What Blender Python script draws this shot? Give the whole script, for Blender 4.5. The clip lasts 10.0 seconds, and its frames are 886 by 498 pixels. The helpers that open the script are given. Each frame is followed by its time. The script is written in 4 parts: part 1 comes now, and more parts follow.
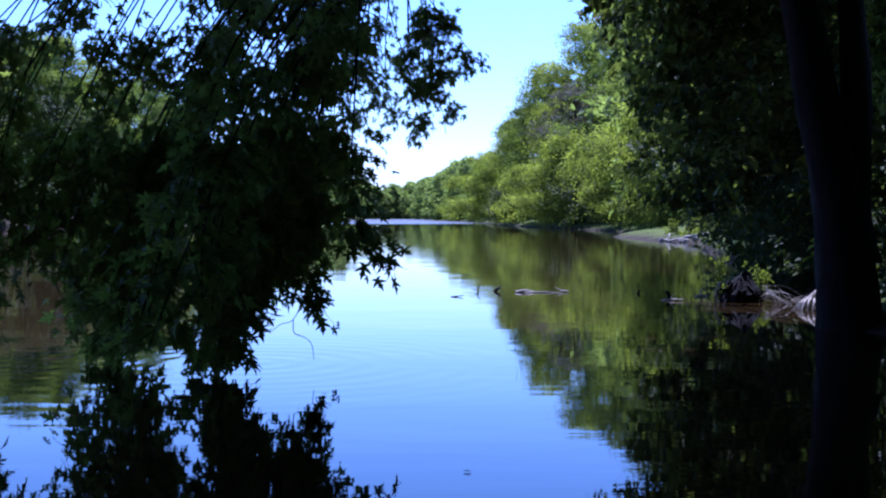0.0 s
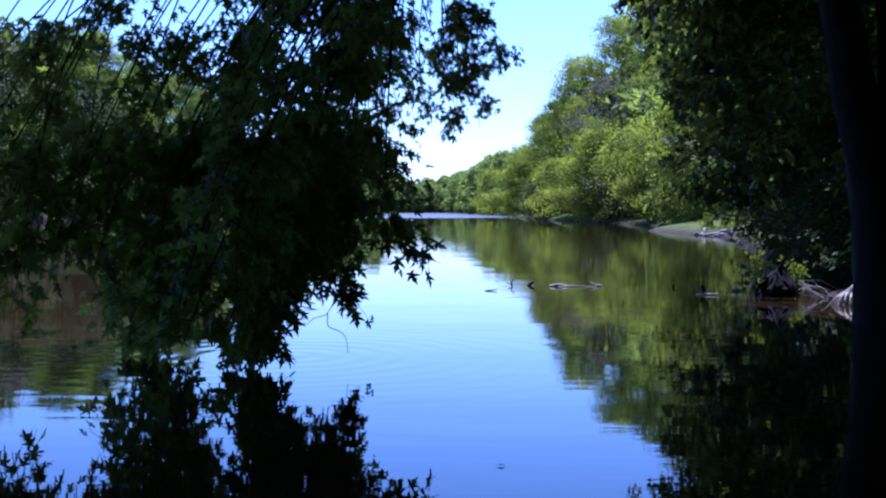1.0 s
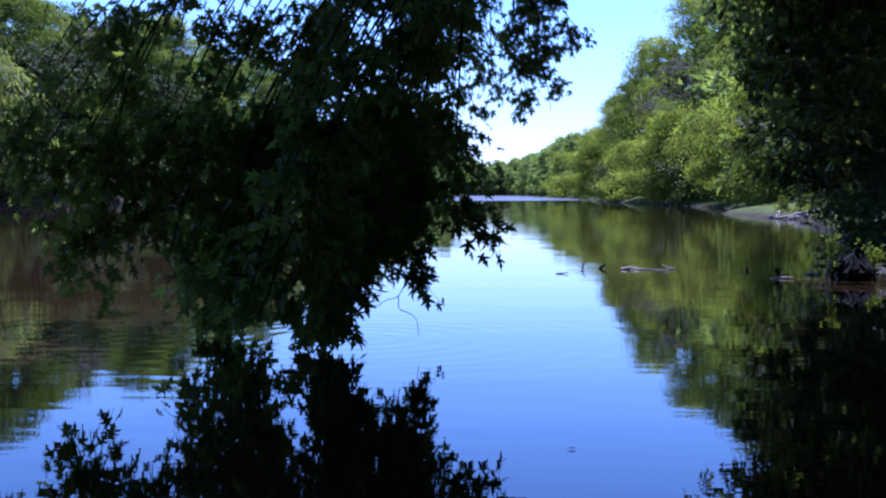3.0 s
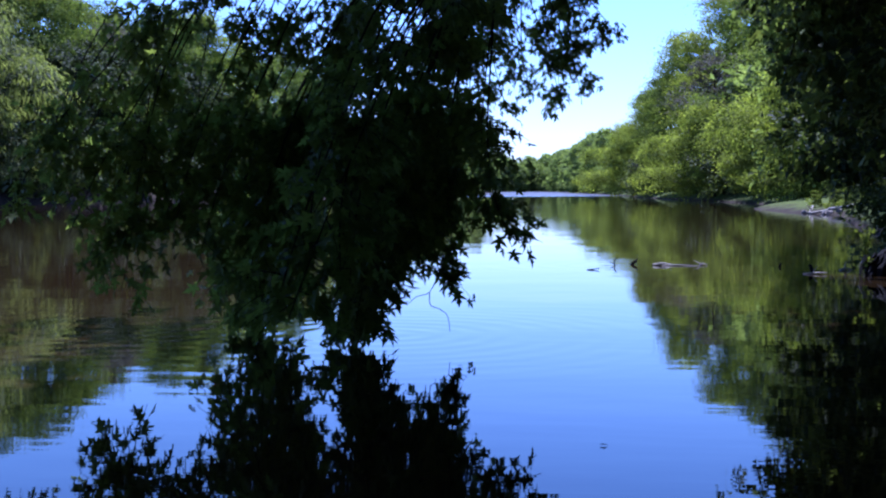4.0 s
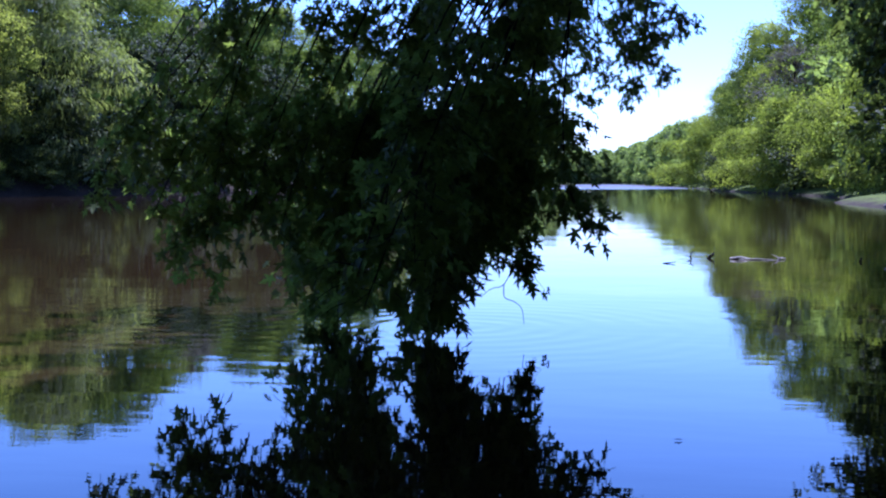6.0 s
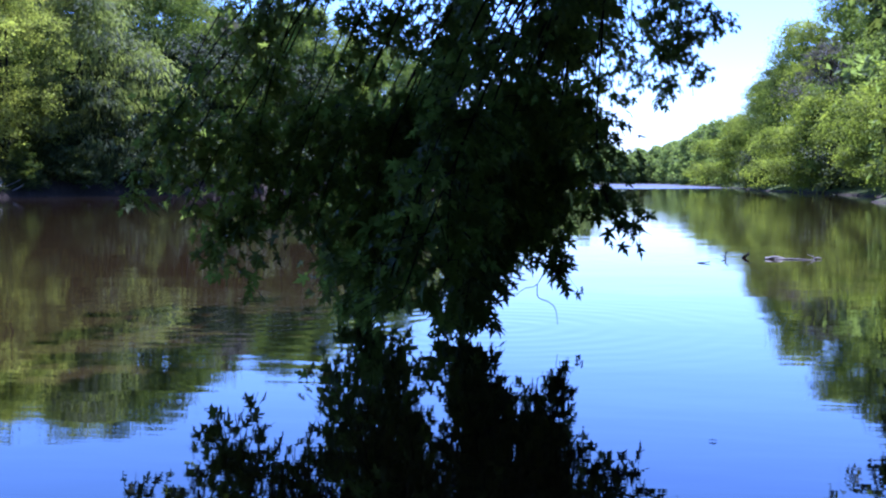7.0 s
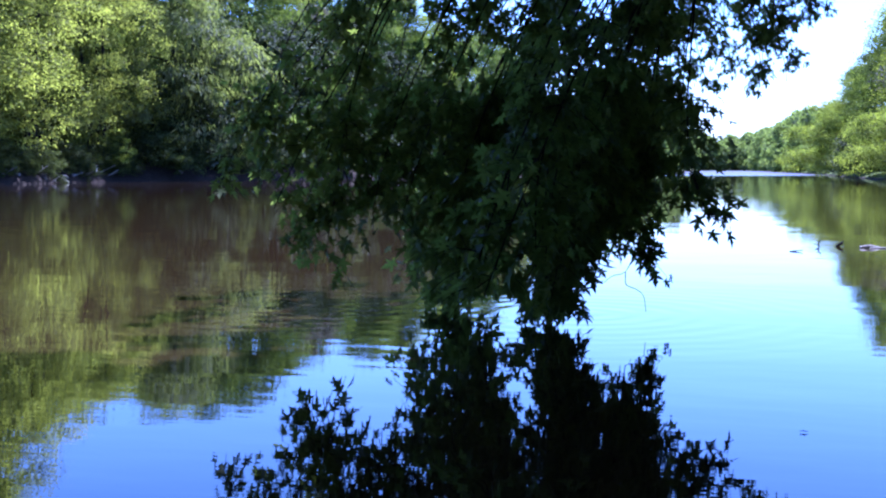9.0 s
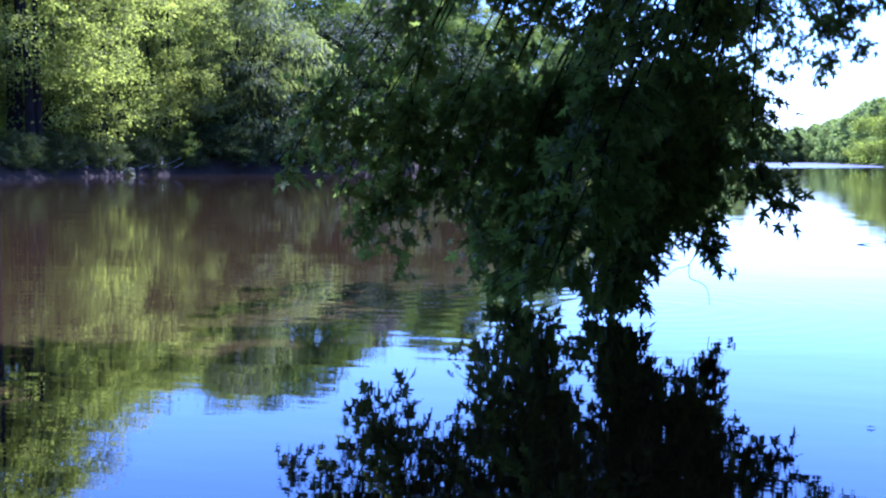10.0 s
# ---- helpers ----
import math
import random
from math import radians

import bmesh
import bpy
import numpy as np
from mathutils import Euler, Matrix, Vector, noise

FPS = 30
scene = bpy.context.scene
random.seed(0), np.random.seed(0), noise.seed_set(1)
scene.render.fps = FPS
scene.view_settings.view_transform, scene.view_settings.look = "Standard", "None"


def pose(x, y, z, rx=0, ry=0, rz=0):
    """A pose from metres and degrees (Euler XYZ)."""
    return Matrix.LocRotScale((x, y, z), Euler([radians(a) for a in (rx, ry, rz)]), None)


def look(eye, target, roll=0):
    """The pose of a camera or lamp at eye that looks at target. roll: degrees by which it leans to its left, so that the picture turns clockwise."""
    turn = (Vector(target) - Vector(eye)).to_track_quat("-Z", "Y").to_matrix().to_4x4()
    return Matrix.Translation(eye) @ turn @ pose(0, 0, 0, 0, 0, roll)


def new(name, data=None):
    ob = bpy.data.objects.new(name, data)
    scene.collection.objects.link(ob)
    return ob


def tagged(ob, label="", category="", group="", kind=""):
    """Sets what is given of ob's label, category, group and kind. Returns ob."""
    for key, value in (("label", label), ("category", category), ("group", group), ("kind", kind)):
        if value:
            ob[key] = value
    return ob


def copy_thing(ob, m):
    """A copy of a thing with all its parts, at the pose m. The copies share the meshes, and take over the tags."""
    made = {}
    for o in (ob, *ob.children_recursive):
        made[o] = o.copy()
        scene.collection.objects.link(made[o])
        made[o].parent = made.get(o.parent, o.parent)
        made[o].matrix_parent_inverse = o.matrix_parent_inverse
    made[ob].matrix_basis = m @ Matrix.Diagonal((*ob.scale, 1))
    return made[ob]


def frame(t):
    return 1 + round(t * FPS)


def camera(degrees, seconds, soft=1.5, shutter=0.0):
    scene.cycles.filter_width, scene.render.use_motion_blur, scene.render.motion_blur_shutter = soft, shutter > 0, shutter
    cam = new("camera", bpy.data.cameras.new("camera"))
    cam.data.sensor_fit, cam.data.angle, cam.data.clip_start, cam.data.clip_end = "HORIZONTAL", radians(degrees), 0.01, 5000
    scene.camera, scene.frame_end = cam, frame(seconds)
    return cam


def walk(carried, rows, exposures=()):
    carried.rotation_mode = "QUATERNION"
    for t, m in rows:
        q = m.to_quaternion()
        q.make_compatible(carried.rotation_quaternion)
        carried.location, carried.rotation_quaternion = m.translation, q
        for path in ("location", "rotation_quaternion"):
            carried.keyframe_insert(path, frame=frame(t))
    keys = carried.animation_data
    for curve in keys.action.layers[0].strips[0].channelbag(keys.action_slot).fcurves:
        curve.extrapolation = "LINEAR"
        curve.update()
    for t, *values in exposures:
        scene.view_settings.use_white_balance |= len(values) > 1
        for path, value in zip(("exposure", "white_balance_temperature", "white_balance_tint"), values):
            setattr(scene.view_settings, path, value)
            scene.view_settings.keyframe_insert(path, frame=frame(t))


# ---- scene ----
EYE = 1.1                       # height of the lens over the water
cam = camera(38.0, 10.0, soft=2.2, shutter=0.0)
# seconds, turn to the left, pitch, roll (degrees)
PATH = [
    (0.0, 0.00, -1.46, 0.00),
    (0.5, 0.59, -1.61, 0.03),
    (1.0, 1.51, -1.73, -0.01),
    (1.5, 2.22, -1.94, -0.10),
    (2.0, 2.97, -2.17, -0.13),
    (2.5, 3.87, -2.37, -0.11),
    (4.0, 6.03, -2.66, 0.24),
    (4.5, 6.77, -2.77, 0.07),
    (5.0, 7.48, -2.88, 0.03),
    (5.5, 8.29, -3.02, 0.11),
    (6.0, 9.36, -3.00, 0.04),
    (7.5, 11.57, -3.11, 0.04),
    (8.0, 12.52, -3.31, -0.14),
    (8.5, 13.54, -3.50, -0.02),
    (9.0, 14.75, -3.62, -0.03),
    (9.5, 16.14, -3.77, -0.09),
    (10.0, 17.51, -3.96, 0.04),
]
walk(cam, [(t, pose(0, 0, EYE, 90 + p, r, y)) for t, y, p, r in PATH], exposures=[(0.0, 1.23, 4620, 38), (2.5, 1.12, 4640, 38), (4.0, 1.09, 4640, 38), (5.0, 1.24, 4640, 38), (6.0, 1.38, 4620, 39), (7.5, 1.64, 4580, 40), (9.0, 1.92, 4500, 43), (10.0, 2.20, 4450, 45)])

# ---- light ----
SUN_AZ, SUN_EL = 3.0, 61.0     # degrees to the right of straight ahead, over the horizon
world = bpy.data.worlds.new("sky")
scene.world = world
world.use_nodes = True
wn = world.node_tree.nodes
sky = wn.new("ShaderNodeTexSky")
sky.sky_type = "NISHITA"
sky.sun_disc = False
sky.sun_elevation, sky.sun_rotation = radians(SUN_EL), radians(SUN_AZ)
sky.air_density, sky.dust_density, sky.ozone_density = 1.0, 0.3, 7.0
wn["Background"].inputs["Strength"].default_value = 0.098
world.node_tree.links.new(sky.outputs[0], wn["Background"].inputs["Color"])
sun = new("sun", bpy.data.lights.new("sun", "SUN"))
sun.data.energy, sun.data.angle, sun.data.color = 5.0, radians(0.55), (1.0, 0.95, 0.86)
a, e = radians(SUN_AZ), radians(SUN_EL)
sun.matrix_world = look((0, 0, 0), (-math.sin(a) * math.cos(e), -math.cos(a) * math.cos(e), -math.sin(e)))


# ---- materials ----
def material(name):
    m = bpy.data.materials.new(name)
    m.use_nodes = True
    return m, m.node_tree.nodes, m.node_tree.links, m.node_tree.nodes["Principled BSDF"]


def ramp(nodes, *stops):
    r = nodes.new("ShaderNodeValToRGB")
    while len(r.color_ramp.elements) < len(stops):
        r.color_ramp.elements.new(0.5)
    for el, (p, c) in zip(r.color_ramp.elements, stops):
        el.position, el.color = p, (*c, 1)
    return r


def noise_tex(nodes, links, scale, detail=4, rough=0.55, stretch=None):
    n = nodes.new("ShaderNodeTexNoise")
    n.inputs["Scale"].default_value, n.inputs["Detail"].default_value, n.inputs["Roughness"].default_value = scale, detail, rough
    co = nodes.new("ShaderNodeTexCoord")
    if stretch:
        mp = nodes.new("ShaderNodeMapping")
        mp.inputs["Scale"].default_value = stretch
        links.new(co.outputs["Object"], mp.inputs[0])
        links.new(mp.outputs[0], n.inputs["Vector"])
    else:
        links.new(co.outputs["Object"], n.inputs["Vector"])
    return n


def leaf_mat(name, dark, mid, light, clear=0.45, gloss=0.6, own=0.34, spec=0.14):
    """Leaves: a colour of its own for each leaf, slow patches over the crown, light shining through."""
    m, n, l, b = material(name)
    geo = n.new("ShaderNodeNewGeometry")
    big = noise_tex(n, l, 0.42, 2)
    add = n.new("ShaderNodeMath")
    add.operation = "MULTIPLY_ADD"
    l.new(geo.outputs["Random Per Island"], add.inputs[0])
    add.inputs[1].default_value = own
    sub = n.new("ShaderNodeMath")
    sub.operation = "MULTIPLY_ADD"
    l.new(big.outputs[0], sub.inputs[0])
    sub.inputs[1].default_value, sub.inputs[2].default_value = 1.5, -0.42
    l.new(sub.outputs[0], add.inputs[2])
    r = ramp(n, (0.08, dark), (0.5, mid), (0.95, light))
    l.new(add.outputs[0], r.inputs[0])
    l.new(r.outputs[0], b.inputs["Base Color"])
    b.inputs["Roughness"].default_value = gloss
    b.inputs["Specular IOR Level"].default_value = spec
    tr = n.new("ShaderNodeBsdfTranslucent")
    mul = n.new("ShaderNodeMixRGB")
    mul.blend_type, mul.inputs[0].default_value = "MULTIPLY", 1.0
    l.new(r.outputs[0], mul.inputs[1])
    mul.inputs[2].default_value = (2.1, 2.3, 0.9, 1)
    l.new(mul.outputs[0], tr.inputs["Color"])
    mix = n.new("ShaderNodeMixShader")
    mix.inputs[0].default_value = clear
    l.new(b.outputs[0], mix.inputs[1])
    l.new(tr.outputs[0], mix.inputs[2])
    l.new(mix.outputs[0], n["Material Output"].inputs["Surface"])
    return m


def bark_mat(name, low, high, scale=14):
    m, n, l, b = material(name)
    t = noise_tex(n, l, scale, 6, 0.65, (1, 1, 0.18))
    t2 = noise_tex(n, l, scale * 0.12, 3)
    r = ramp(n, (0.3, low), (0.72, high))
    mx = n.new("ShaderNodeMath")
    mx.operation = "MULTIPLY_ADD"
    mx.inputs[1].default_value = 0.4
    l.new(t2.outputs[0], mx.inputs[0])
    sc = n.new("ShaderNodeMath")
    sc.operation = "MULTIPLY"
    sc.inputs[1].default_value = 0.65
    l.new(t.outputs[0], sc.inputs[0])
    l.new(sc.outputs[0], mx.inputs[2])
    l.new(mx.outputs[0], r.inputs[0])
    l.new(r.outputs[0], b.inputs["Base Color"])
    b.inputs["Roughness"].default_value = 0.9
    b.inputs["Specular IOR Level"].default_value = 0.12
    bp = n.new("ShaderNodeBump")
    bp.inputs["Strength"].default_value, bp.inputs["Distance"].default_value = 0.7, 0.03
    l.new(t.outputs[0], bp.inputs["Height"])
    l.new(bp.outputs[0], b.inputs["Normal"])
    return m


def water_mat():
    m, n, l, b = material("river_water")
    silt = noise_tex(n, l, 0.06, 3, 0.6, (1, 0.35, 1))
    r = ramp(n, (0.3, (0.0168, 0.0102, 0.0042)), (0.7, (0.0262, 0.0170, 0.0064)))
    l.new(silt.outputs[0], r.inputs[0])
    l.new(r.outputs[0], b.inputs["Base Color"])
    co = n.new("ShaderNodeTexCoord")
    sep = n.new("ShaderNodeSeparateXYZ")
    l.new(co.outputs["Object"], sep.inputs[0])
    far = n.new("ShaderNodeMapRange")          # the wind ruffles the open reach at the bend
    far.inputs["From Min"].default_value, far.inputs["From Max"].default_value = 175, 205
    far.inputs["To Min"].default_value, far.inputs["To Max"].default_value = 0.012, 0.42
    l.new(sep.outputs["Y"], far.inputs[0])
    l.new(far.outputs[0], b.inputs["Roughness"])
    b.inputs["IOR"].default_value = 1.33
    wide = noise_tex(n, l, 0.5, 3, 0.5, (0.8, 1.25, 1))
    fine = noise_tex(n, l, 2.6, 3, 0.55, (0.45, 1.6, 1))
    calm = noise_tex(n, l, 0.035, 2, 0.5, (1, 0.6, 1))
    cr = ramp(n, (0.42, (0.25,) * 3), (0.62, (1.0,) * 3))
    l.new(calm.outputs[0], cr.inputs[0])
    fm = n.new("ShaderNodeMath")
    fm.operation = "MULTIPLY"
    l.new(fine.outputs[0], fm.inputs[0])
    l.new(cr.outputs[0], fm.inputs[1])
    b1 = n.new("ShaderNodeBump")
    b1.inputs["Strength"].default_value, b1.inputs["Distance"].default_value = 1.0, 0.0042
    l.new(wide.outputs[0], b1.inputs["Height"])
    b2 = n.new("ShaderNodeBump")
    b2.inputs["Strength"].default_value, b2.inputs["Distance"].default_value = 1.0, 0.0027
    l.new(fm.outputs[0], b2.inputs["Height"])
    l.new(b1.outputs[0], b2.inputs["Normal"])
    last = b2
    for x, y, reach, wave, high in [(-1.5, 9.6, 3.0, 0.26, 0.0006), (-3.6, 10.2, 3.2, 0.3, 0.0006), (0.8, 18.8, 4.5, 0.4, 0.0006)]:      # rings where twigs stir the water
        mp = n.new("ShaderNodeMapping")
        mp.inputs["Location"].default_value = (-x, -y, 0)
        l.new(co.outputs["Object"], mp.inputs[0])
        rings = n.new("ShaderNodeTexWave")
        rings.wave_type, rings.rings_direction = "RINGS", "Z"
        rings.inputs["Scale"].default_value, rings.inputs["Distortion"].default_value, rings.inputs["Detail Scale"].default_value = 0.314 / wave, 2.5, 1.2
        l.new(mp.outputs[0], rings.inputs["Vector"])
        dist = n.new("ShaderNodeVectorMath")
        dist.operation = "LENGTH"
        l.new(mp.outputs[0], dist.inputs[0])
        fade = n.new("ShaderNodeMapRange")
        fade.inputs["From Min"].default_value, fade.inputs["From Max"].default_value = reach * 0.15, reach
        fade.inputs["To Min"].default_value, fade.inputs["To Max"].default_value = 1.0, 0.0
        l.new(dist.outputs["Value"], fade.inputs[0])
        amp = n.new("ShaderNodeMath")
        amp.operation = "MULTIPLY"
        l.new(rings.outputs["Fac"], amp.inputs[0])
        l.new(fade.outputs[0], amp.inputs[1])
        rb = n.new("ShaderNodeBump")
        rb.inputs["Strength"].default_value, rb.inputs["Distance"].default_value = 1.0, high
        l.new(amp.outputs[0], rb.inputs["Height"])
        l.new(last.outputs[0], rb.inputs["Normal"])
        last = rb
    l.new(last.outputs[0], b.inputs["Normal"])
    return m


def ground_mat():
    """Mud at the water's edge, grass and leaf litter above it."""
    m, n, l, b = material("bank_soil")
    co = n.new("ShaderNodeTexCoord")
    sep = n.new("ShaderNodeSeparateXYZ")
    l.new(co.outputs["Object"], sep.inputs[0])
    t = noise_tex(n, l, 0.7, 5)
    t2 = noise_tex(n, l, 9, 4)
    hh = n.new("ShaderNodeMath")
    hh.operation = "MULTIPLY_ADD"
    l.new(t.outputs[0], hh.inputs[0])
    hh.inputs[1].default_value = 0.5
    under = n.new("ShaderNodeMapRange")        # bare soil under the far trees
    under.inputs["From Min"].default_value, under.inputs["From Max"].default_value = -40, -25
    under.inputs["To Min"].default_value, under.inputs["To Max"].default_value = -1.5, 0
    l.new(sep.outputs["X"], under.inputs[0])
    low = n.new("ShaderNodeMath")
    l.new(sep.outputs["Z"], low.inputs[0])
    l.new(under.outputs[0], low.inputs[1])
    l.new(low.outputs[0], hh.inputs[2])
    grass = ramp(n, (0.3, (0.045, 0.058, 0.011)), (0.6, (0.088, 0.112, 0.020)), (0.8, (0.130, 0.130, 0.034)))
    l.new(t2.outputs[0], grass.inputs[0])
    mud = ramp(n, (0.3, (0.012, 0.009, 0.006)), (0.7, (0.056, 0.041, 0.027)))
    l.new(t2.outputs[0], mud.inputs[0])
    r = ramp(n, (0.30, (0, 0, 0)), (0.50, (1, 1, 1)))
    l.new(hh.outputs[0], r.inputs[0])
    mx = n.new("ShaderNodeMixRGB")
    l.new(r.outputs[0], mx.inputs[0])
    l.new(mud.outputs[0], mx.inputs[1])
    l.new(grass.outputs[0], mx.inputs[2])
    l.new(mx.outputs[0], b.inputs["Base Color"])
    b.inputs["Roughness"].default_value = 0.95
    b.inputs["Specular IOR Level"].default_value = 0.08
    bp = n.new("ShaderNodeBump")
    bp.inputs["Strength"].default_value, bp.inputs["Distance"].default_value = 0.6, 0.05
    l.new(t2.outputs[0], bp.inputs["Height"])
    l.new(bp.outputs[0], b.inputs["Normal"])
    return m


MAPLE = leaf_mat("maple_leaf", (0.050, 0.064, 0.024), (0.104, 0.134, 0.042), (0.182, 0.216, 0.062), 0.38, 0.55, 0.55, 0.10)
LIME = leaf_mat("boxelder_leaf", (0.032, 0.042, 0.009), (0.194, 0.224, 0.037), (0.470, 0.488, 0.076), 0.32, 0.7, 0.20, 0.04)
GREEN = leaf_mat("ash_leaf", (0.028, 0.040, 0.011), (0.118, 0.150, 0.034), (0.290, 0.320, 0.070), 0.32, 0.7, 0.20, 0.04)
# shade put into the leaf colour; the few pale leaves imitate sun glints
SHADE_TINT = leaf_mat("shade_tint_leaf", (0.015, 0.022, 0.008), (0.036, 0.046, 0.014), (0.118, 0.136, 0.036), 0.26, 0.65, 0.6, 0.07)
# a still darker leaf: deep shade under the bank trees is in its colour
DEEP_SHADE = leaf_mat("deep_shade_leaf", (0.014, 0.020, 0.008), (0.030, 0.042, 0.014), (0.080, 0.096, 0.030), 0.22, 0.6, 0.5, 0.08)
# leaf colour lightened and paled to pass for hazy distance
FAR = leaf_mat("pale_far_leaf", (0.060, 0.080, 0.030), (0.160, 0.195, 0.070), (0.310, 0.335, 0.120), 0.40, 0.7, 0.2, 0.05)
# maple leaf again, brighter: sun on the far-bank crowns put into the colour
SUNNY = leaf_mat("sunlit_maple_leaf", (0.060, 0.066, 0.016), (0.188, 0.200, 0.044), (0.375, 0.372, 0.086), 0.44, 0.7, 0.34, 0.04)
WILLOW = leaf_mat("willow_leaf", (0.070, 0.078, 0.028), (0.125, 0.138, 0.048), (0.22, 0.23, 0.085), 0.5)
GREY = leaf_mat("dry_leaf", (0.050, 0.044, 0.042), (0.095, 0.084, 0.078), (0.15, 0.135, 0.120), 0.25)
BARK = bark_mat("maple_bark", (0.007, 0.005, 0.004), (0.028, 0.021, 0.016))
PALE = bark_mat("driftwood", (0.20, 0.17, 0.13), (0.60, 0.54, 0.45), 18)
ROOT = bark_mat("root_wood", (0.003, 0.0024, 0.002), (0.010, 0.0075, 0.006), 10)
STONE = bark_mat("bank_stone", (0.12, 0.10, 0.08), (0.34, 0.29, 0.24), 5)
WATER, SOIL = water_mat(), ground_mat()

rng = np.random.default_rng(7)


# ---- builders ----
def thing(name, label, category, at=(0, 0, 0), group="", kind=""):
    ob = new(name)
    ob.location = at
    return tagged(ob, label, category, group, kind)


def mesh_object(name, verts, faces, mat, parent=None, label="", smooth=False):
    me = bpy.data.meshes.new(name)
    me.from_pydata([tuple(v) for v in verts], [], faces)
    me.materials.append(mat)
    if smooth:
        me.shade_smooth()
    me.update()
    ob = new(name, me)
    if parent:
        ob.parent = parent
    return tagged(ob, label)


def tube(path, radii, sides=8, rough=0.0):
    """Verts and faces of a tapered limb along a path."""
    path = [Vector(p) for p in path]
    vs, fs, side = [], [], None
    for i, p in enumerate(path):
        d = (path[min(i + 1, len(path) - 1)] - path[max(i - 1, 0)]).normalized()
        if side is None:
            side = d.orthogonal().normalized()
        side = (side - d * side.dot(d)).normalized()
        up = d.cross(side)
        for k in range(sides):
            w = 2 * math.pi * k / sides
            rr = radii[i] * (1 + rough * rng.uniform(-1, 1))
            vs.append(p + (side * math.cos(w) + up * math.sin(w)) * rr)
    for i in range(len(path) - 1):
        for k in range(sides):
            q = (k + 1) % sides
            fs.append((i * sides + k, i * sides + q, i * sides + sides + q, i * sides + sides + k))
    fs.append(tuple(range(sides))[::-1])
    fs.append(tuple(range(len(vs) - sides, len(vs))))
    return vs, fs


def merge(pieces):
    vs, fs = [], []
    for v, f in pieces:
        o = len(vs)
        vs += list(v)
        fs += [tuple(i + o for i in q) for q in f]
    return vs, fs


def smooth_path(points, n):
    """A path of n+1 places that glides through the points."""
    pts = np.array(points, float)
    pts = np.vstack([2 * pts[0] - pts[1], pts, 2 * pts[-1] - pts[-2]])
    out = []
    k = len(pts) - 3
    for s in np.linspace(0, k - 1e-6, n + 1):
        i = int(s)
        u = s - i
        p0, p1, p2, p3 = pts[i:i + 4]
        out.append(0.5 * (2 * p1 + (p2 - p0) * u + (2 * p0 - 5 * p1 + 4 * p2 - p3) * u * u + (3 * p1 - p0 - 3 * p2 + p3) * u ** 3))
    return np.array(out)


def scatter(shape, faces, place, tip, normal, size):
    """Copies of a leaf shape (tip along y, face along z) as arrays of verts and faces."""
    shape = np.array(shape, float)
    tip = tip / np.linalg.norm(tip, axis=1, keepdims=True)
    side = np.cross(tip, normal)
    side /= np.linalg.norm(side, axis=1, keepdims=True) + 1e-9
    nor = np.cross(side, tip)
    v = (shape[None, :, 0:1] * side[:, None] + shape[None, :, 1:2] * tip[:, None] + shape[None, :, 2:3] * nor[:, None]) * size[:, None, None] + place[:, None]
    k = len(shape)
    f = (np.array(faces)[None] + (np.arange(len(place)) * k)[:, None, None]).reshape(-1, len(faces[0]))
    return v.reshape(-1, 3), f


def big_mesh(name, verts, faces, mat, parent=None, label="", kind=""):
    """A mesh from arrays whose faces all have the same number of corners."""
    me = bpy.data.meshes.new(name)
    c = faces.shape[1]
    me.vertices.add(len(verts))
    me.vertices.foreach_set("co", np.asarray(verts, np.float32).ravel())
    me.loops.add(faces.size)
    me.loops.foreach_set("vertex_index", faces.astype(np.int32).ravel())
    me.polygons.add(len(faces))
    me.polygons.foreach_set("loop_start", np.arange(0, faces.size, c, dtype=np.int32))
    me.materials.append(mat)
    me.update(calc_edges=True)
    ob = new(name, me)
    if parent:
        ob.parent = parent
    return tagged(ob, label, kind=kind)


# a leaf spray of a far crown: two blades folded along the rib
SPRAY = [(0, 0, 0), (-0.34, 0.45, 0.10), (0, 1, -0.12), (0.30, 0.55, 0.12)]
SPRAY_F = [(0, 2, 1), (0, 3, 2)]
# a narrow willow spray
STRAP = [(0, 0, 0), (-0.11, 0.5, 0.03), (0, 1.35, -0.08), (0.11, 0.5, 0.03)]
# a silver maple leaf: five deep, toothed lobes round the stalk's end
HALF_LEAF = [(0.11, -0.08, .01), (0.35, -0.05, .05), (0.14, 0.13, .0), (0.32, 0.26, .04), (0.53, 0.52, .08), (0.29, 0.45, .03), (0.10, 0.37, .0), (0.20, 0.62, .03), (0.11, 0.68, .0)]
MAPLE_LEAF = [(0, 0, 0), *HALF_LEAF, (0, 1.0, -0.10), *[(-x, y, z) for x, y, z in HALF_LEAF[::-1]], (0, 0.26, -0.03)]
MAPLE_F = [(20, i, (i + 1) % 20) for i in range(20)]


def rand_dirs(n, up=0.0):
    d = rng.normal(size=(n, 3))
    d[:, 2] += up
    return d / np.linalg.norm(d, axis=1, keepdims=True)


